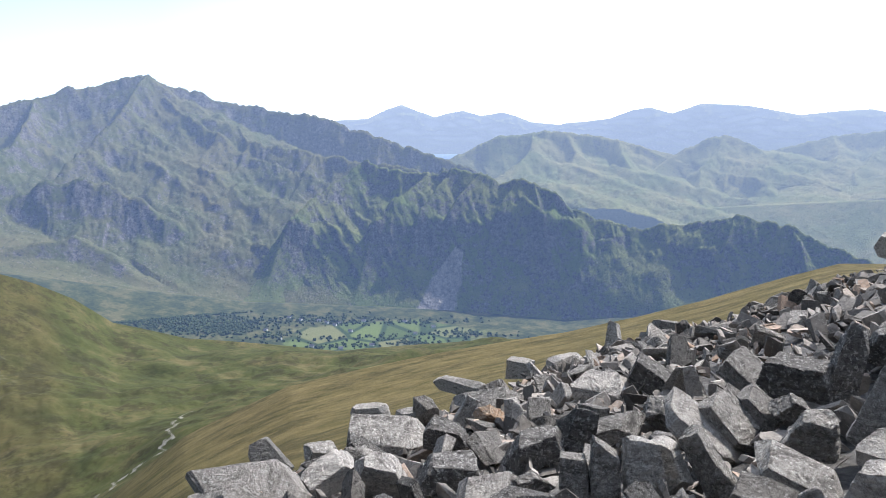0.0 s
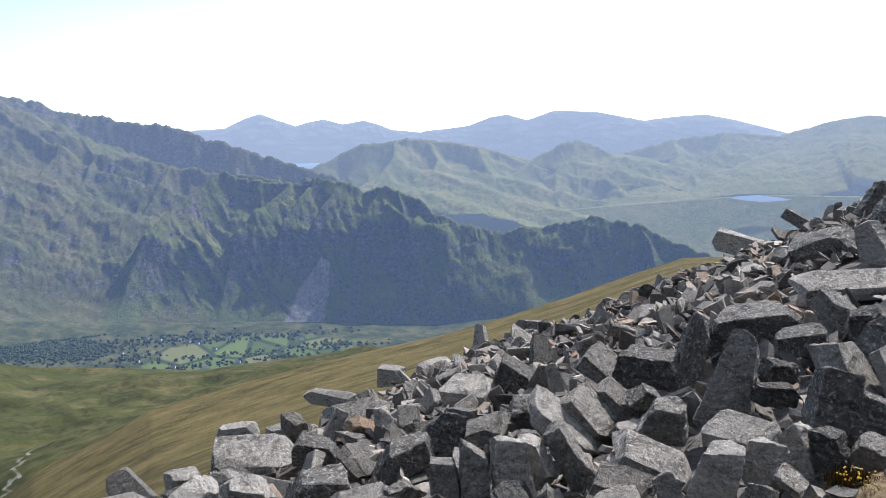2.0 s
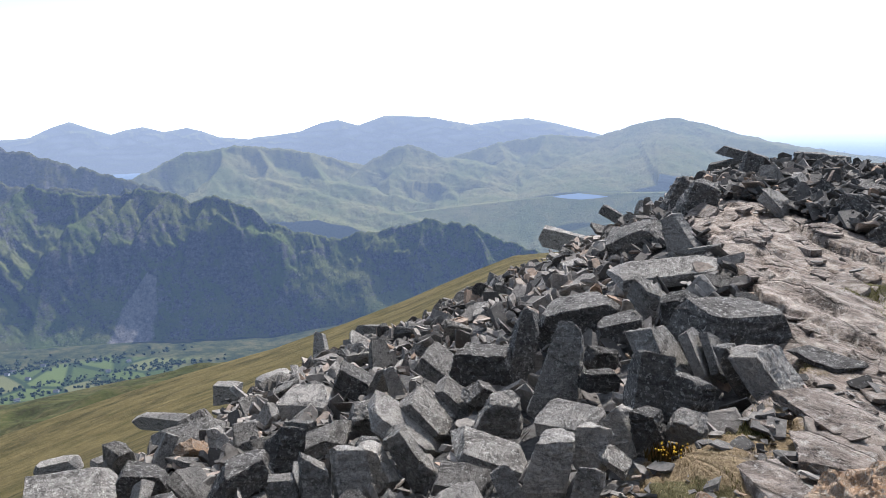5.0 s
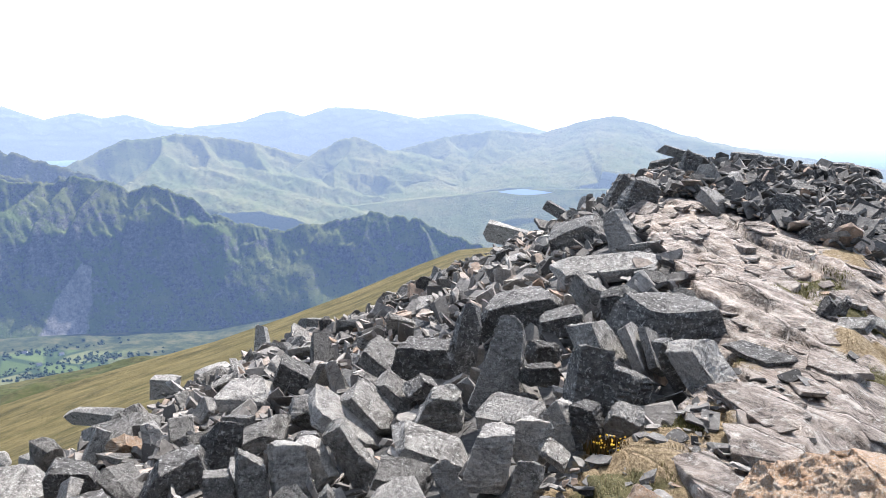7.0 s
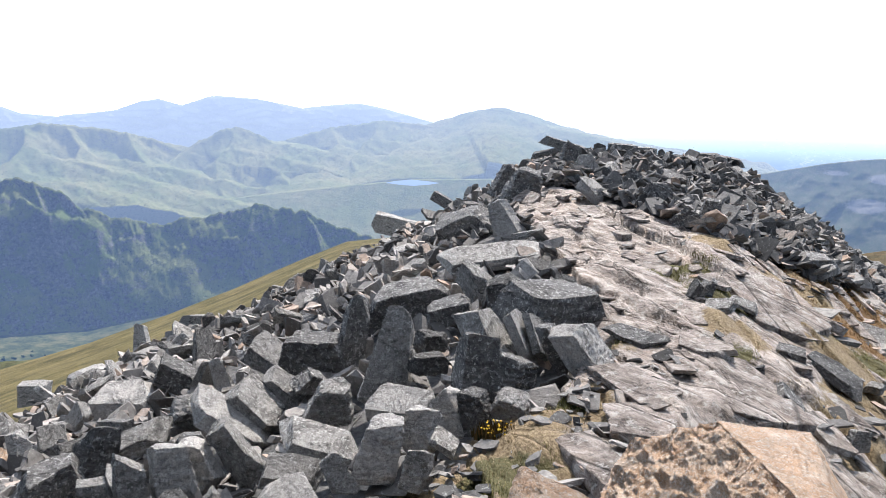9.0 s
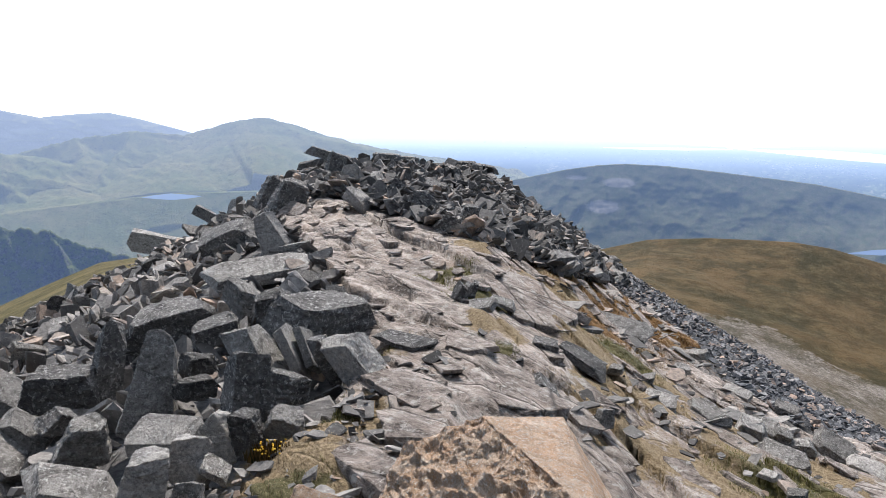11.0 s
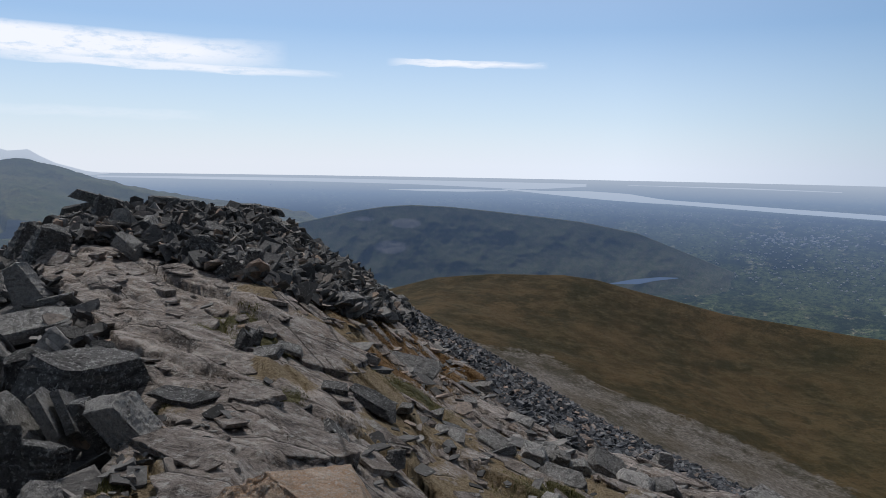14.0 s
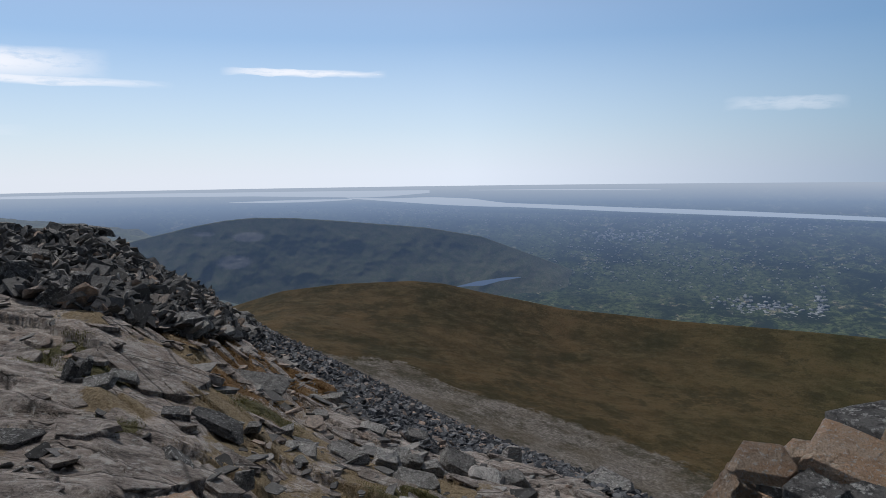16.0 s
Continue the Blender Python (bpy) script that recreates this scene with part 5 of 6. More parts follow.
# the large rust-coloured boulder before the eye
def wedge_boulder():
    """A broad wedge with a crest that falls to both sides and a rough broken face."""
    bm = bmesh.new()
    for q in ((0, 0, 0), (0.29, 0.14, -0.05), (-0.27, 0.05, -0.14), (0.235, -0.45, -0.02), (0.34, -0.78, -0.05), (-0.42, -0.15, -0.42), (-0.3, -0.85, -0.6), (0.48, -0.1, -0.3),
              (0.62, -0.7, -0.6), (-0.4, 0.4, -0.6), (0.45, 0.45, -0.55), (0.1, 0.36, -0.18), (0.3, -1.0, -0.6)):
        bm.verts.new(q)
    bmesh.ops.convex_hull(bm, input=bm.verts)
    for _ in range(6):
        bmesh.ops.subdivide_edges(bm, edges=[e for e in bm.edges if e.calc_length() > 0.02], cuts=1)
        bmesh.ops.triangulate(bm, faces=bm.faces)
    bm.normal_update()
    for v in bm.verts:
        rough = 0.045 if v.normal.x < -0.1 and v.normal.y < 0.3 else 0.009
        v.co += v.normal * (noise.fractal(Vector((v.co.x * 12, v.co.y * 12, v.co.z * 22)), 0.6, 2.2, 7) * rough * 0.5 - abs(noise.noise(Vector((v.co.x * 14 + v.co.z * 9, v.co.y * 14, v.co.z * 24)))) * rough * 0.5)
    me = bpy.data.meshes.new("large_boulder")
    bm.to_mesh(me)
    bm.free()
    me.materials.append(ORANGE)
    return me


ob = new("large_boulder", wedge_boulder())
ob.matrix_world = pose(2.17, 1.44, 0.60, 0, 0, -56)
tagged(ob, "large rust-orange and white angular boulder on the bedrock", "boulder")
ob = new("boulder", rock_mesh("boulder", (0.46, 0.40, 0.26), 77, 4, ORANGE, 0.05, 0.05, 0.5))
ob.matrix_world = pose(2.17, 1.44, 0.60, 0, 0, -56) @ pose(-0.46, -0.12, -0.47, 4, 16, 12)
tagged(ob, "pale orange and white stone leaning on the large boulder", "boulder")


# the cairn of orange stones beside the path
def cairn_stone(x, y, z, dims, facing, roll, yaw, back, taper, seed, kind="o"):
    ob = lay("cairn_stone", x, y, z, (dims[0] * 0.95, dims[1] * 0.9, dims[2] * (0.62 if dims[0] > dims[2] else 0.9)), facing, roll, yaw, back, taper, seed, STONE[kind][0], False)
    return tagged(ob, "rust-orange weathered stone stacked in a cairn" if kind == "o" else "dark grey stone stacked in a cairn, partly painted shade", "stone", "stones of the cairn")


cairn_stone(1.98, -0.36, 0.83, (0.10, 0.12, 0.14), 102, 22, 10, 20, 0.75, 301, "o")
cairn_stone(2.01, -0.43, 0.91, (0.16, 0.13, 0.06), 103, 2, -8, 30, 0.85, 302, "o")
cairn_stone(2.23, -0.60, 0.86, (0.15, 0.12, 0.08), 106, 4, 10, 25, 0.4, 303, "o")
cairn_stone(2.06, -0.65, 0.92, (0.25, 0.20, 0.07), 109, 9, -8, 32, 0.8, 304, "o")
cairn_stone(1.91, -0.52, 0.88, (0.13, 0.12, 0.11), 107, 5, -10, 15, 0.85, 305, "d")
cairn_stone(1.91, -0.63, 0.86, (0.16, 0.13, 0.12), 110, 6, 8, 15, 0.85, 306, "d")
cairn_stone(2.40, -0.86, 0.90, (0.31, 0.27, 0.14), 110, 4, 12, -6, 0.95, 307, "d")
# added dark stone at the back, painted shade for the cairn's gaps
cairn_stone(2.18, -0.58, 0.80, (0.27, 0.21, 0.11), 106, 6, 0, 5, 0.9, 308, "d")
cairn_stone(2.24, -0.76, 0.80, (0.24, 0.19, 0.10), 110, 8, 5, 0, 0.9, 309, "d")
cairn_stone(2.16, -0.46, 0.72, (0.23, 0.18, 0.14), 103, 0, 0, 10, 0.9, 310, "o")
cairn_stone(2.19, -0.86, 0.89, (0.26, 0.21, 0.23), 113, 0, 0, 5, 0.85, 311, "o")
for i, (a, e, kind) in enumerate(((102, -33, "d"), (109, -33.5, "o"), (116, -33, "d"), (104, -39, "o"), (112, -39.5, "d"), (119, -28, "o"))):
    cairn_stone(2.1 * math.sin(radians(a)), 2.1 * math.cos(radians(a)), EYE + 2.1 * math.tan(radians(e)), (0.5, 0.4, 0.4), a, 0, i * 7, 0, 0.9, 330 + i, kind)


# loose blocks between them
R = random.Random(5)
KINDS = []
for i in range(26):
    shape = R.choice(((1.0, 0.6, 0.24), (1.0, 0.7, 0.14), (1.0, 0.42, 0.28), (1.0, 0.65, 0.22), (1.0, 0.35, 0.14), (1.0, 0.5, 0.17)))
    KINDS.append(rock_mesh("boulder", tuple(s * R.uniform(0.85, 1.15) for s in shape), i + 200, R.randint(3, 6), (SLATE, SLATE, SLATE_SHADED, SLATE_LIT)[i % 4], 0.16))
LABELS = {SLATE: "g", SLATE_SHADED: "d", SLATE_LIT: "p"}


def loose(a, d, size, flatness=28, lift=0.1, group=""):
    x, y = d * math.sin(radians(a)), d * math.cos(radians(a))
    me = R.choice(KINDS)
    ob = new("boulder", me)
    ob.matrix_world = pose(x, y, ground_at(x, y) + lift * size, R.gauss(0, flatness), R.gauss(0, flatness), R.uniform(0, 360)) @ Matrix.Diagonal((size, size, size, 1))
    _, label, g = STONE[LABELS[me.materials[0]]]
    return tagged(ob, label, "boulder", group or g)


def fill(count, az0, az1, d0, sizes, where, flatness, spread, lift=0.1, group=""):
    made = tries = 0
    while made < count and tries < 20000:
        tries += 1
        a = R.uniform(az0, az1)
        e, far = near_edge(a)
        d = math.sqrt(R.uniform(d0 ** 2, float(far) ** 2))
        x, y = d * math.sin(radians(a)), d * math.cos(radians(a))
        el = math.degrees(math.atan2(ground_at(x, y) - EYE, d))
        if not where(a, el):
            continue
        size = R.choice(sizes) * R.uniform(0.8, 1.2)
        if any((x - q[0]) ** 2 + (y - q[1]) ** 2 < (spread * (size * 0.5 + q[2])) ** 2 for q in heroes):
            continue
        heroes.append((x, y, size * 0.5))
        loose(a, d, size, flatness, lift, group)
        made += 1


fill(105, -40, 47, 2.6, (0.3, 0.4, 0.5), boulder_side, 38, 0.6)
KINDS = [rock_mesh("boulder", (1, R.uniform(0.4, 0.75), R.uniform(0.09, 0.2)), i + 260, R.randint(3, 6), (SLATE, SLATE_SHADED, SLATE, SLATE_SHADED)[i % 4], 0.16) for i in range(16)]
fill(90, 36, 67, 6, (0.26, 0.36, 0.5), pile_side, 24, 0.4, 0.12, "slabs heaped along the crest")


# ---- slabs of the bedrock, pieces of the summit ----
SLABS = [rock_mesh("slab", (1.0, R.uniform(0.3, 0.6), R.uniform(0.08, 0.16)), 400 + i, 5, BED, 0.06, 0.09, 0.3) for i in range(10)]


def slab(x, y, size, turn, dip=8.0, lift=0.0, kind=None, stretch=(1, 1, 1)):
    """A plate that lies along the ground, dipping a little to its right."""
    g = ground_at(x, y)
    n = Vector((g - ground_at(x + 0.3, y), g - ground_at(x, y + 0.3), 0.3)).normalized()
    ob = new("slab", SLABS[R.randrange(10) if kind is None else kind])
    ob.parent = summit
    lie = Vector((0, 0, 1)).rotation_difference(n).to_matrix().to_4x4()
    ob.matrix_world = pose(x, y, g + lift) @ lie @ pose(0, 0, 0, 0, 0, turn) @ pose(0, 0, 0, -dip, 0, 0) @ Matrix.Diagonal((size * stretch[0], size * stretch[1], size * stretch[2], 1))
    return ob


made = 0
while made < 24:
    a, d = R.uniform(38, 88), R.uniform(2.9, 11.5)
    x, y = d * math.sin(radians(a)), d * math.cos(radians(a))
    el = math.degrees(math.atan2(ground_at(x, y) - EYE, d))
    if boulder_side(a, el) or pile_side(a, el) or gravel_side(a, el) or any((x - q[0]) ** 2 + (y - q[1]) ** 2 < (0.5 * q[2]) ** 2 for q in heroes):
        continue
    slab(x, y, R.uniform(0.25, 0.75), 68 + R.gauss(0, 16), R.gauss(6, 4), -0.01, None, (1, 1.1, 0.5))
    made += 1
slab(3.75, 2.35, 1.1, 60, 4, -0.02, 1, (1, 1.6, 0.8))
slab(3.15, 2.62, 0.75, 75, 3, 0.02, 4, (1, 1.5, 0.8))
slab(2.85, 2.3, 0.6, 50, 3, 0.02, 6, (1, 1.6, 0.8))
slab(5.6, 3.3, 1.2, 62, 6, 0.0, 3, (1, 1.3, 0.8))


# ---- rubble, too many to count ----
def simple_rocks(n, seed):
    out = []
    for i in range(n):
        rnd = random.Random(seed + i)
        me = rock_mesh("chip", (1, rnd.uniform(0.35, 0.8), rnd.uniform(0.05, 0.18)), seed + i, 4, SLATE, 0)
        v = np.array([q.co[:] for q in me.vertices])
        f = [tuple(p.vertices) for p in me.polygons]
        bpy.data.meshes.remove(me)
        out.append((v, f))
    return out


CHIPS = simple_rocks(16, 900)


def scatter(name, material, spots, label, category, flatness=25, lift=0.15):
    """Many small stones as one mesh: spots are (x, y, z, size)."""
    V, F, base = [], [], 0
    rnd = random.Random(len(spots))
    for x, y, z, s in spots:
        v, f = CHIPS[rnd.randrange(len(CHIPS))]
        m = Euler((radians(rnd.gauss(0, flatness)), radians(rnd.gauss(0, flatness)), rnd.uniform(0, 6.3))).to_matrix()
        V.append(v @ np.array(m).T * s + (x, y, z + lift * s))
        F.extend([tuple(i + base for i in q) for q in f])
        base += len(v)
    ob = link_mesh(name, np.concatenate(V).tolist(), F, material, False)
    return tagged(ob, label, category, kind="stuff")


def island_rock(name, dark, mid, pale):
    k = Mat(name, 0.88, 0.2)
    r = k.geo.outputs["Random Per Island"]
    v = k.geo.outputs["Position"]
    col = k.ramp(r, (0.0, dark), (0.55, mid), (0.82, pale), (1.0, (0.40, 0.28, 0.2)))
    col = k.mix(k.ramp(k.noise(v, 18, 5, 0.75), (0.42, 0.0), (0.62, 0.6)), col, dark)
    col = k.mix(k.ramp(k.noise(v, 40, 4, 0.7), (0.58, 0.0), (0.68, 0.5)), col, (0.45, 0.45, 0.42))
    k.color(col)
    k.bump(k.noise(k.scaled(v, (1, 1, 3)), 26, 5, 0.7), 0.6, 0.02)
    return k.m


CHIP_GREY = island_rock("grey_rubble", (0.09, 0.084, 0.078), (0.27, 0.25, 0.228), (0.48, 0.445, 0.405))
CHIP_PILE = island_rock("darker_grey_rubble", (0.065, 0.062, 0.059), (0.17, 0.161, 0.15), (0.34, 0.318, 0.29))
CHIP_DARK = island_rock("dark_scree", (0.04, 0.042, 0.047), (0.12, 0.124, 0.132), (0.28, 0.28, 0.28))


def spots(count, az0, az1, d0, d1, where, smin, smax, seed, grow=0.0, sunk=0.0):
    rnd = np.random.RandomState(seed)
    a = rnd.uniform(az0, az1, count * 3)
    e, far = near_edge(a)
    d = np.sqrt(rnd.uniform(0, 1, a.size) * (np.minimum(far * 1.06, d1) ** 2 - d0 ** 2) + d0 ** 2)
    z = ground(a, d)
    el = np.degrees(np.arctan2(z - EYE, d))
    ok = where(a, el) & (d > d0)
    a, d, z = a[ok][:count], d[ok][:count], z[ok][:count]
    s = smin + (smax - smin) * rnd.uniform(0, 1, a.size) ** 2.2 + grow * d
    z = z - sunk * np.clip((8 - d) / 3, 0, 1)
    return list(zip(d * np.sin(np.radians(a)), d * np.cos(np.radians(a)), z, s))


def on_slabs(a, e):
    return ~(boulder_side(a, e) | pile_side(a, e) | gravel_side(a, e))


scatter("rubble", CHIP_GREY, spots(7500, -45, 47, 2.0, 14, boulder_side, 0.06, 0.34, 1, sunk=0.13), "grey slate rubble filling gaps between the boulders", "rubble", 40, 0.14)
scatter("rubble", CHIP_PILE, spots(7000, 36, 67, 6, 14, pile_side, 0.08, 0.36, 2), "small grey slabs heaped along the crest", "rubble", 32, 0.3)
scatter("scree", CHIP_DARK, spots(13000, 64, 108, 4.0, 30, gravel_side, 0.04, 0.14, 3, 0.003), "dark blue-grey slate scree on the slope", "scree", 24, 0.2)
scatter("loose_stones", CHIP_PILE, spots(420, 34, 100, 1.6, 13, on_slabs, 0.03, 0.13, 4), "small broken slate pieces lying on the bedrock", "stones", 14, 0.1)
scatter("loose_stones", CHIP_PILE, spots(260, 33, 54, 2.7, 4.6, on_slabs, 0.04, 0.17, 9), "angular stones strewn over the bare soil", "stones", 22, 0.12)
scatter("loose_stones", CHIP_PILE, spots(200, 62, 100, 4.6, 13, on_slabs, 0.1, 0.32, 5), "broken slate slabs lying on turf beside the scree", "stones", 12, 0.1)


def part(name, bm, material, parent, label=""):
    me = bpy.data.meshes.new(name)
    bm.to_mesh(me)
    bm.free()
    me.materials.append(material)
    ob = new(name, me)
    ob.parent = parent
    return tagged(ob, label)


# ---- turf and heather ----
def blades(name, spots_, count, height, colors, label, category, seed):
    """Tufts of thin bent blades as one mesh."""
    rnd = random.Random(seed)
    V, F = [], []
    for px, py, r in spots_:
        for _ in range(int(count * r * r)):
            a, q = rnd.uniform(0, 6.283), r * math.sqrt(rnd.random()) * 0.95
            x, y = px + q * math.cos(a), py + q * math.sin(a)
            if noise.noise(Vector((x * 3.1, y * 3.1, seed))) < -0.12:
                continue
            z = summit_at(x, y)
            h, w, t = height * rnd.uniform(0.4, 1.3), 0.0014, rnd.uniform(0, 6.283)
            bx, by = math.cos(t), math.sin(t)
            lean = h * rnd.uniform(0.4, 2.2)
            i = len(V)
            V += [(x - by * w, y + bx * w, z - 0.02), (x + by * w, y - bx * w, z - 0.02), (x + bx * lean * 0.4 + by * w * 0.7, y + by * lean * 0.4 - bx * w * 0.7, z + h * 0.6), (x + bx * lean * 0.4 - by * w * 0.7, y + by * lean * 0.4 + bx * w * 0.7, z + h * 0.6), (x + bx * lean, y + by * lean, z + h)]
            F += [(i, i + 1, i + 2, i + 3), (i + 3, i + 2, i + 4)]
    k = Mat(name, 0.9, 0.15)
    k.color(k.ramp(k.geo.outputs["Random Per Island"], (0.0, colors[0]), (0.5, colors[1]), (1.0, colors[2])))
    return tagged(link_mesh(name, V, F, k.m, False), label, category, kind="stuff")


blades("turf", TURF, 16000, 0.018, ((0.05, 0.055, 0.012), (0.14, 0.135, 0.035), (0.27, 0.23, 0.09)), "short green and straw-coloured grass between the slabs", "grass", 1)
blades("dry_grass", SOIL, 3500, 0.014, ((0.22, 0.16, 0.08), (0.34, 0.26, 0.15), (0.46, 0.37, 0.23)), "sparse dry grass on bare soil between rocks", "grass", 2)
blades("rusty_moss", RUST, 6000, 0.03, ((0.09, 0.045, 0.015), (0.2, 0.11, 0.035), (0.32, 0.2, 0.08)), "orange-brown bilberry and moss among stones", "moss", 3)


def flower_bush():
    """A low heather bush in yellow flower at the foot of the blocks."""
    root = new("bush")
    rnd = random.Random(6)
    stems, blooms = bmesh.new(), bmesh.new()
    for _ in range(420):
        a, q = rnd.uniform(0, 6.283), 0.2 * math.sqrt(rnd.random())
        x, y, h = q * math.cos(a) * 1.3, q * math.sin(a) * 0.7, rnd.uniform(0.05, 0.17) * (1.1 - q * 2.5)
        t = rnd.uniform(0, 6.283)
        dx, dy = 0.012 * math.cos(t), 0.012 * math.sin(t)
        stems.faces.new([stems.verts.new(p) for p in ((x - dx, y - dy, -0.03), (x + dx, y + dy, -0.03), (x + dx * 2, y - dy, h))])
        if rnd.random() < 0.09:
            bmesh.ops.create_icosphere(blooms, subdivisions=1, radius=rnd.uniform(0.007, 0.013), matrix=Matrix.Translation((x + dx, y, h)))
    k = Mat("bush_leaves", 0.9, 0.1)
    k.color(k.ramp(k.geo.outputs["Random Per Island"], (0.0, (0.03, 0.03, 0.01)), (1.0, (0.15, 0.085, 0.03))))
    y = Mat("yellow_petals", 0.7, 0.2)
    y.color(y.ramp(y.geo.outputs["Random Per Island"], (0.0, (0.55, 0.30, 0.02)), (1.0, (0.75, 0.5, 0.04))))
    tagged(part("foliage", stems, k.m, root), kind="stuff")
    tagged(part("blossom", blooms, y.m, root, "small yellow flowers"), kind="stuff")
    return tagged(root, "low brown heather bush with yellow flowers between rocks", "bush")


bush = flower_bush()
bush.matrix_basis = pose(2.27, 2.66, summit_at(2.27, 2.66), 0, 0, -40) @ Matrix.Diagonal((0.5, 0.5, 0.45, 1))

def plates(count, seed):
    """Thin leaves of the bedrock that stand out along its grain, as one mesh."""
    rnd = random.Random(seed)
    leaf = []
    for i in range(8):
        me = rock_mesh("leaf", (1, rnd.uniform(0.22, 0.42), rnd.uniform(0.05, 0.12)), 700 + i, 4, BED, 0.25, 0.08, 0.3)
        leaf.append((np.array([q.co[:] for q in me.vertices]), [tuple(p.vertices) for p in me.polygons]))
        bpy.data.meshes.remove(me)
    V, F, base, n = [], [], 0, 0
    while n < count:
        a, q = rnd.uniform(37, 92), math.sqrt(rnd.uniform(2.6 ** 2, 11.8 ** 2))
        x, y = q * math.sin(radians(a)), q * math.cos(radians(a))
        el = math.degrees(math.atan2(ground_at(x, y) - EYE, q))
        if not on_slabs(np.array(a), np.array(el)):
            continue
        g = ground_at(x, y)
        up = Vector((g - ground_at(x + 0.3, y), g - ground_at(x, y + 0.3), 0.3)).normalized()
        m = Vector((0, 0, 1)).rotation_difference(up).to_matrix() @ pose(0, 0, 0, 0, 0, 68 + rnd.gauss(0, 9)).to_3x3() @ pose(0, 0, 0, -rnd.gauss(12, 9), rnd.gauss(0, 5), 0).to_3x3()
        v, f = leaf[rnd.randrange(8)]
        s = rnd.uniform(0.12, 0.28) + 0.45 * rnd.random() ** 3 + 0.01 * q
        V.append(v * s @ np.array(m).T + (x, y, summit_at(x, y) + 0.01))
        F.extend([tuple(i + base for i in p) for p in f])
        base += len(v)
        n += 1
    return tagged(link_mesh("bedrock_leaves", np.concatenate(V).tolist(), F, BED, False), "thin rock leaves standing out of the foliated bedrock", "bedrock", kind="stuff")


plates(280, 12)


# ---- far trees and houses ----
def clump_mesh(seed):
    rnd = random.Random(seed)
    bm = bmesh.new()
    for _ in range(5):
        m = Matrix.Translation((rnd.uniform(-3.5, 3.5), rnd.uniform(-3.5, 3.5), rnd.uniform(2, 6))) @ Matrix.Diagonal((rnd.uniform(2, 4), rnd.uniform(2, 4), rnd.uniform(2, 4), 1))
        bmesh.ops.create_icosphere(bm, subdivisions=1, radius=1, matrix=m)
    for v in bm.verts:
        v.co += noise.noise_vector(v.co * 0.6 + Vector((seed, 0, 0))) * 1.3
    v = np.array([q.co[:] for q in bm.verts])
    f = [tuple(q.index for q in p.verts) for p in bm.faces]
    bm.free()
    return v, f


TREES = [clump_mesh(i) for i in range(6)]


def foliage_material():
    k = Mat("tree_leaves", 1.0, 0.1)
    k.color(k.ramp(k.geo.outputs["Random Per Island"], (0.0, (0.035, 0.05, 0.02)), (0.6, (0.06, 0.08, 0.03)), (1.0, (0.10, 0.12, 0.048))))
    return k.paint_haze(HAZE_STOPS).m


LEAVES = foliage_material()


def wood(label, groups, seed):
    """Far trees as one mesh: groups are (azimuth, elevation, spread, spread, count)."""
    rnd = random.Random(seed)
    V, F, base = [], [], 0
    for a, e, sa_, se_, n in groups:
        for _ in range(int(n * 2.2)):
            p = on_valley(rnd.gauss(a, sa_), min(rnd.gauss(e, se_), -14.4))
            v, f = TREES[rnd.randrange(6)]
            V.append(v * rnd.uniform(0.45, 1.0) + p)
            F.extend([tuple(i + base for i in q) for q in f])
            base += len(v)
    return tagged(link_mesh("wood", np.concatenate(V).tolist(), F, LEAVES, False), label, "trees", kind="stuff")


wood("dark green woods and hedgerow trees on the valley floor", ((-20, -14.6, 2.2, 0.45, 330), (-17, -15.4, 1.6, 0.3, 160), (-10.5, -15.2, 2.5, 0.2, 80), (-4.0, -15.6, 3.5, 0.15, 50), (-6.5, -16.7, 4.5, 0.12, 40),
     (1.5, -16.5, 1.5, 0.15, 40), (-2.0, -17.2, 2.5, 0.12, 30), (-12.8, -16.2, 1.0, 0.15, 25), (-24.5, -14.2, 1.2, 0.3, 60), (-9, -17.3, 2.5, 0.1, 25)), 3)


def flat_material(name, c, haze=(HAZE_STOPS,)):
    k = Mat(name, 0.8, 0.2)
    v = k.geo.outputs["Position"]
    k.color(k.mix(k.ramp(k.noise(v, 0.6, 4, 0.7), (0.35, 0.35), (0.6, 0.0)), c, tuple(q * 0.7 for q in c)))
    return k.paint_haze(*haze).m


WALLS, ROOF = flat_material("whitewashed_wall", (0.78, 0.77, 0.72)), flat_material("slate_roof", (0.12, 0.12, 0.13))


def house():
    root = new("house")
    bm = bmesh.new()
    v = [bm.verts.new(q) for q in ((-6, -3.5, -1), (6, -3.5, -1), (6, 3.5, -1), (-6, 3.5, -1), (-6, -3.5, 4.5), (6, -3.5, 4.5), (6, 3.5, 4.5), (-6, 3.5, 4.5), (-6, 0, 7), (6, 0, 7))]
    for f in ((0, 1, 5, 4), (2, 3, 7, 6), (1, 2, 6, 9, 5), (3, 0, 4, 8, 7), (3, 2, 1, 0)):
        bm.faces.new([v[i] for i in f])
    part("wall", bm, WALLS, root)
    bm = bmesh.new()
    for s in (-1, 1):
        q = [bm.verts.new(p) for p in ((-6.5, s * 4.1, 4.2), (6.5, s * 4.1, 4.2), (6.5, 0, 7.15), (-6.5, 0, 7.15), (-6.5, s * 4.1, 4.5), (6.5, s * 4.1, 4.5), (6.5, 0, 7.5), (-6.5, 0, 7.5))]
        for f in ((0, 1, 2, 3), (4, 5, 6, 7), (0, 1, 5, 4), (1, 2, 6, 5), (3, 0, 4, 7)):
            bm.faces.new([q[i] for i in f])
    part("roof", bm, ROOF, root)
    return tagged(root, "small white house with a slate roof in the valley", "house", "houses of the valley village")


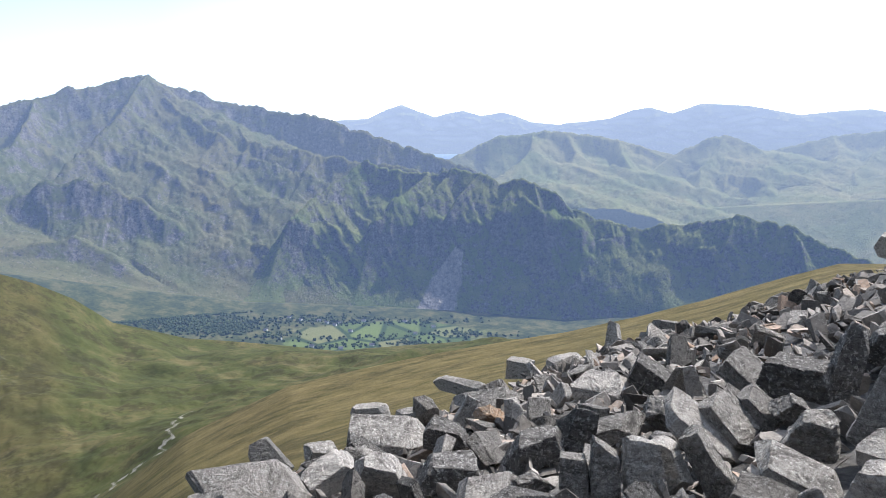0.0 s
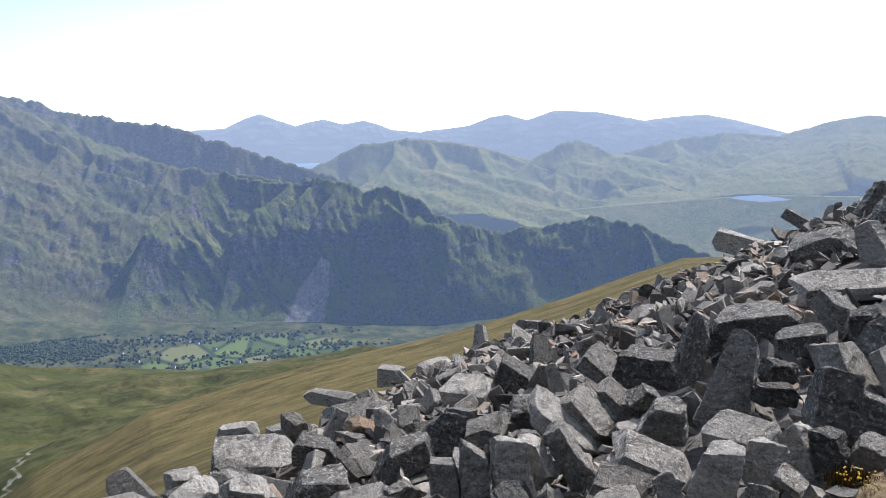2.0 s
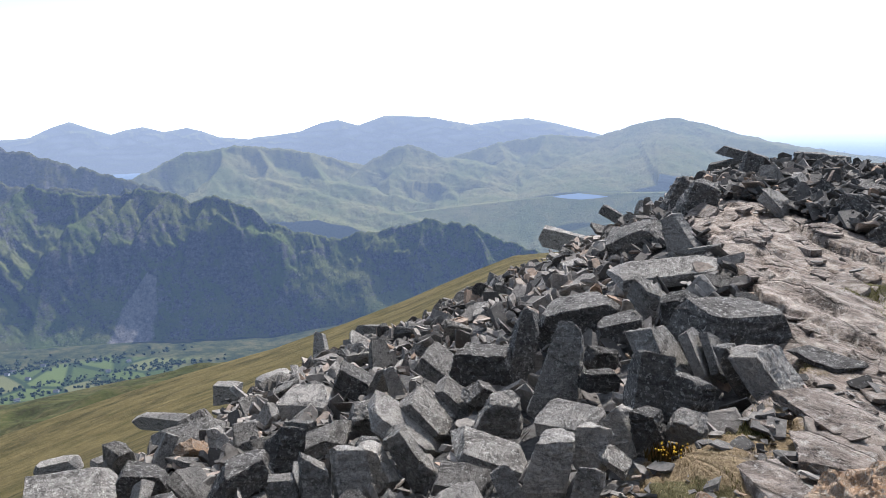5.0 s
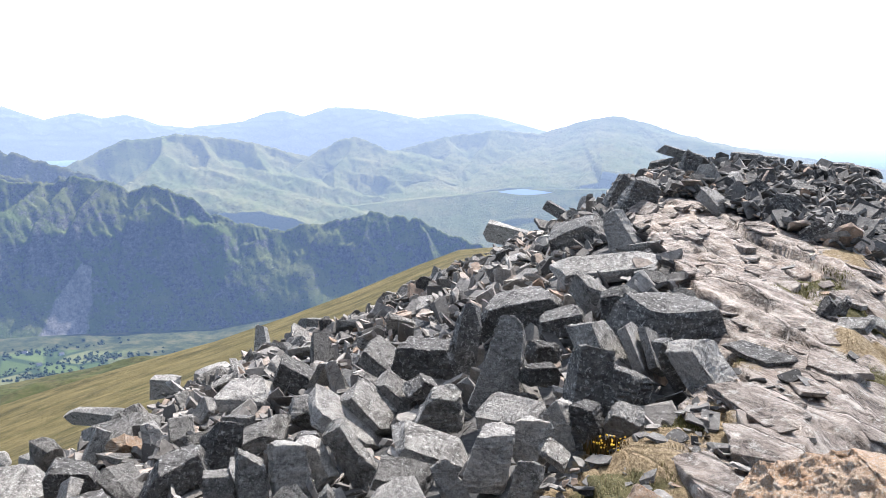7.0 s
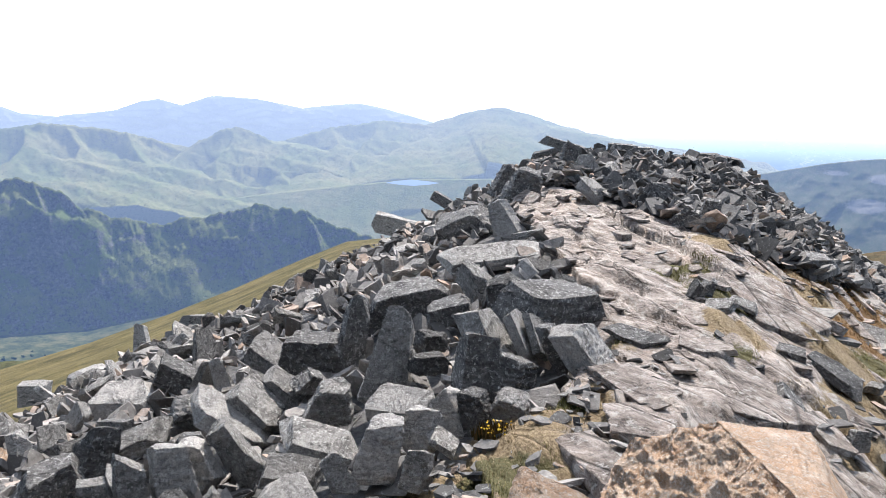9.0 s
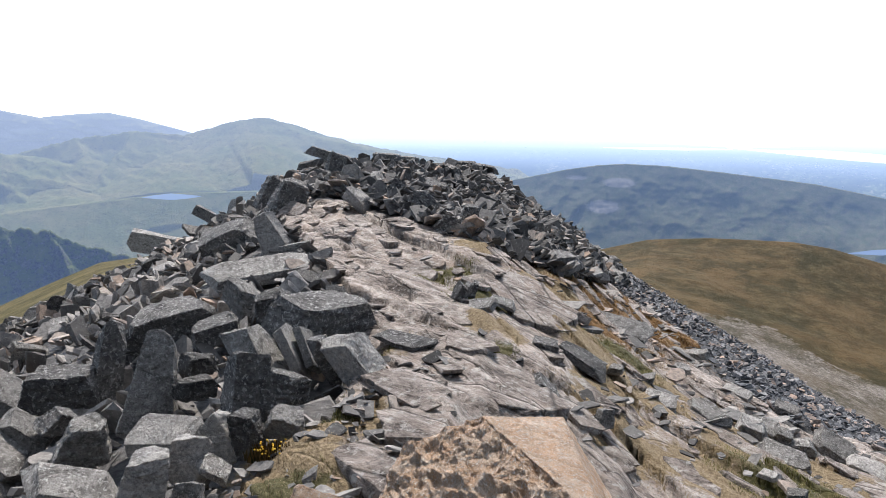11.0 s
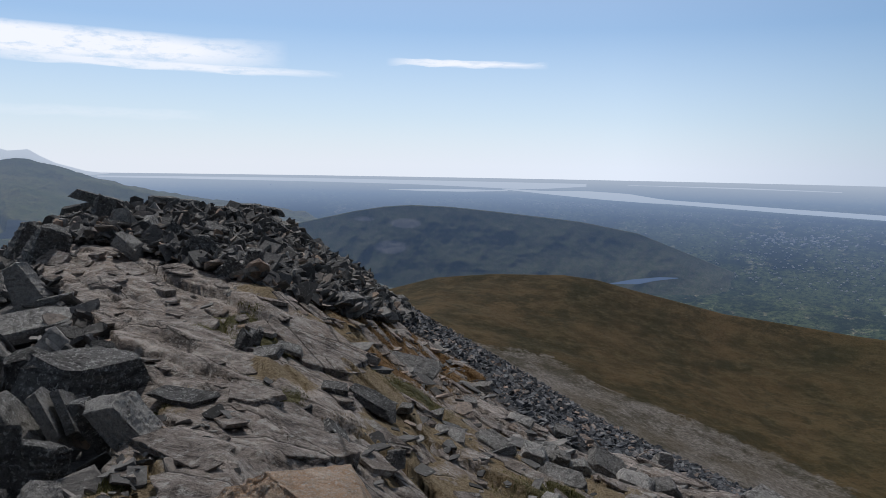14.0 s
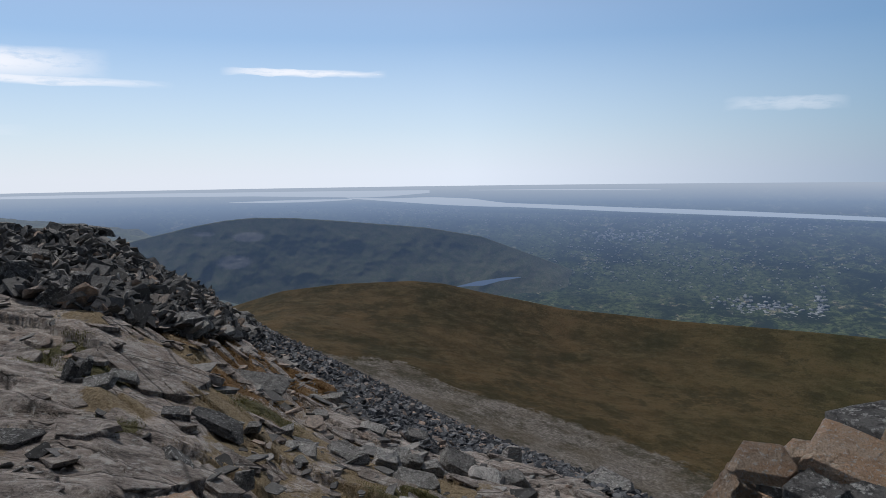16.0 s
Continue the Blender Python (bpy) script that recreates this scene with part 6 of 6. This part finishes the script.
rnd = random.Random(8)
first = house()
spots_h = [(-11.8, -15.0), (-9.6, -15.35), (-8.4, -15.7), (-8.0, -15.6), (-4.0, -17.75), (-3.6, -17.7), (-8.0, -17.45), (-12.6, -16.5), (-2.2, -16.5), (-10.2, -17.2), (-6.2, -15.5), (-5.6, -17.3), (-13.6, -15.8), (-0.8, -16.0), (-7.2, -16.2), (-3.0, -15.6), (-9.0, -15.5), (-11, -15.2)]
for i, (a, e) in enumerate(spots_h):
    m = pose(*on_valley(a, e), 0, 0, rnd.uniform(-30, 30) + a)
    if i:
        copy_thing(first, m)
    else:
        first.matrix_basis = m


TOWN = flat_material("pale_town_wall", (0.5, 0.5, 0.48), LOW_HAZE)


def town(groups, seed):
    """Far houses of the lowland as one mesh."""
    rnd = random.Random(seed)
    V, F, base = [], [], 0
    box = np.array([(-1, -1, 0), (1, -1, 0), (1, 1, 0), (-1, 1, 0), (-1, -1, 1), (1, -1, 1), (1, 1, 1), (-1, 1, 1), (-1, 0, 1.7), (1, 0, 1.7)], float)
    faces = ((0, 1, 5, 4), (2, 3, 7, 6), (1, 2, 6, 9, 5), (3, 0, 4, 8, 7), (4, 5, 9, 8), (6, 7, 8, 9))
    for a, e, sa_, se_, n, size in groups:
        for _ in range(n):
            az_, el_ = rnd.gauss(a, sa_), rnd.gauss(e, se_)
            p = spherical(az_, el_, float(np.interp(el_, base_el, base_r)) - 45)
            V.append(box @ np.diag((rnd.uniform(0.8, 2.0) * size, size, size)) @ np.array(pose(0, 0, 0, 0, 0, rnd.uniform(-40, 40) - az_).to_3x3()).T + p)
            F.extend([tuple(i + base for i in q) for q in faces])
            base += 10
    return tagged(link_mesh("town", np.concatenate(V).tolist(), F, TOWN, False), "scattered pale houses of small towns on the lowland", "houses", kind="stuff")


town(((103, -9.6, 1.6, 0.35, 110, 4.0), (106.6, -9.4, 0.2, 0.6, 50, 4.0), (105, -10.35, 0.8, 0.08, 60, 4.0), (93.5, -4.7, 2.2, 0.2, 110, 4.0), (78, -2.75, 2.0, 0.1, 90, 4.0), (101, -3.9, 5, 0.3, 80, 3.2), (100, -6.5, 7, 1.2, 320, 2.6), (92, -6.2, 5, 1.0, 160, 2.6), (97, -4.0, 8, 0.5, 200, 2.8), (84, -3.3, 5, 0.3, 120, 3.0), (70, -2.6, 8, 0.3, 80, 3.2)), 4)


# ---- clouds ----
def cloud_material():
    k = Mat("glowing_thin_cloud", 1.0, 0.0)
    v = k.geo.outputs["Position"]
    # the cloud's sunlit white is painted as emission
    em = k.t.nodes.new("ShaderNodeEmission")
    em.inputs[0].default_value, em.inputs[1].default_value = (0.95, 0.97, 1.0, 1), 2.3
    clear = k.t.nodes.new("ShaderNodeBsdfTransparent")
    f = k.math("MULTIPLY", k.attr("thick"), k.ramp(k.noise(k.scaled(v, (1, 1, 3.5)), 0.006, 7, 0.7), (0.26, 0.1), (0.52, 1.0)))
    mx = k.t.nodes.new("ShaderNodeMixShader")
    k.link(f, mx.inputs[0])
    k.link(clear.outputs[0], mx.inputs[1])
    k.link(em.outputs[0], mx.inputs[2])
    k.link(mx.outputs[0], k.out.inputs[0])
    return k.m


CLOUD = cloud_material()


def cloud(az0, az1, el, thick, tilt=0.0, amount=1.0):
    """A wisp far off in the sky: a thin sheet that thins out to its rim."""
    u, w = np.linspace(-1, 1, 50), np.linspace(-1, 1, 12)
    W, U = np.meshgrid(w, u, indexing="ij")
    A = (az0 + az1) / 2 + U * (az1 - az0) / 2
    P = spherical(A, el + tilt * U + W * thick, 4700 + 60 * W)
    P[..., 2] += 12 * fractal(U * 3 + el, W, U * 0, 4)
    t = np.clip(1 - np.abs(U) ** 3, 0, 1) * np.clip(1 - W ** 2, 0, 1) ** 0.8 * amount
    ob = sheet("backdrop", P, CLOUD, (("thick", t),))
    ob.visible_shadow = False
    return tagged(ob, "thin white streak of high cloud", "cloud", kind="structure")


cloud(24, 57, 7.7, 1.15, -0.2, 1.3)
cloud(64, 76, 7.4, 0.28, -0.1)
cloud(36, 61, 6.5, 0.3, -0.1, 0.9)
cloud(36, 52, 3.2, 0.4, 0.0, 0.25)
cloud(100, 108, 4.5, 0.5, -0.1, 0.35)
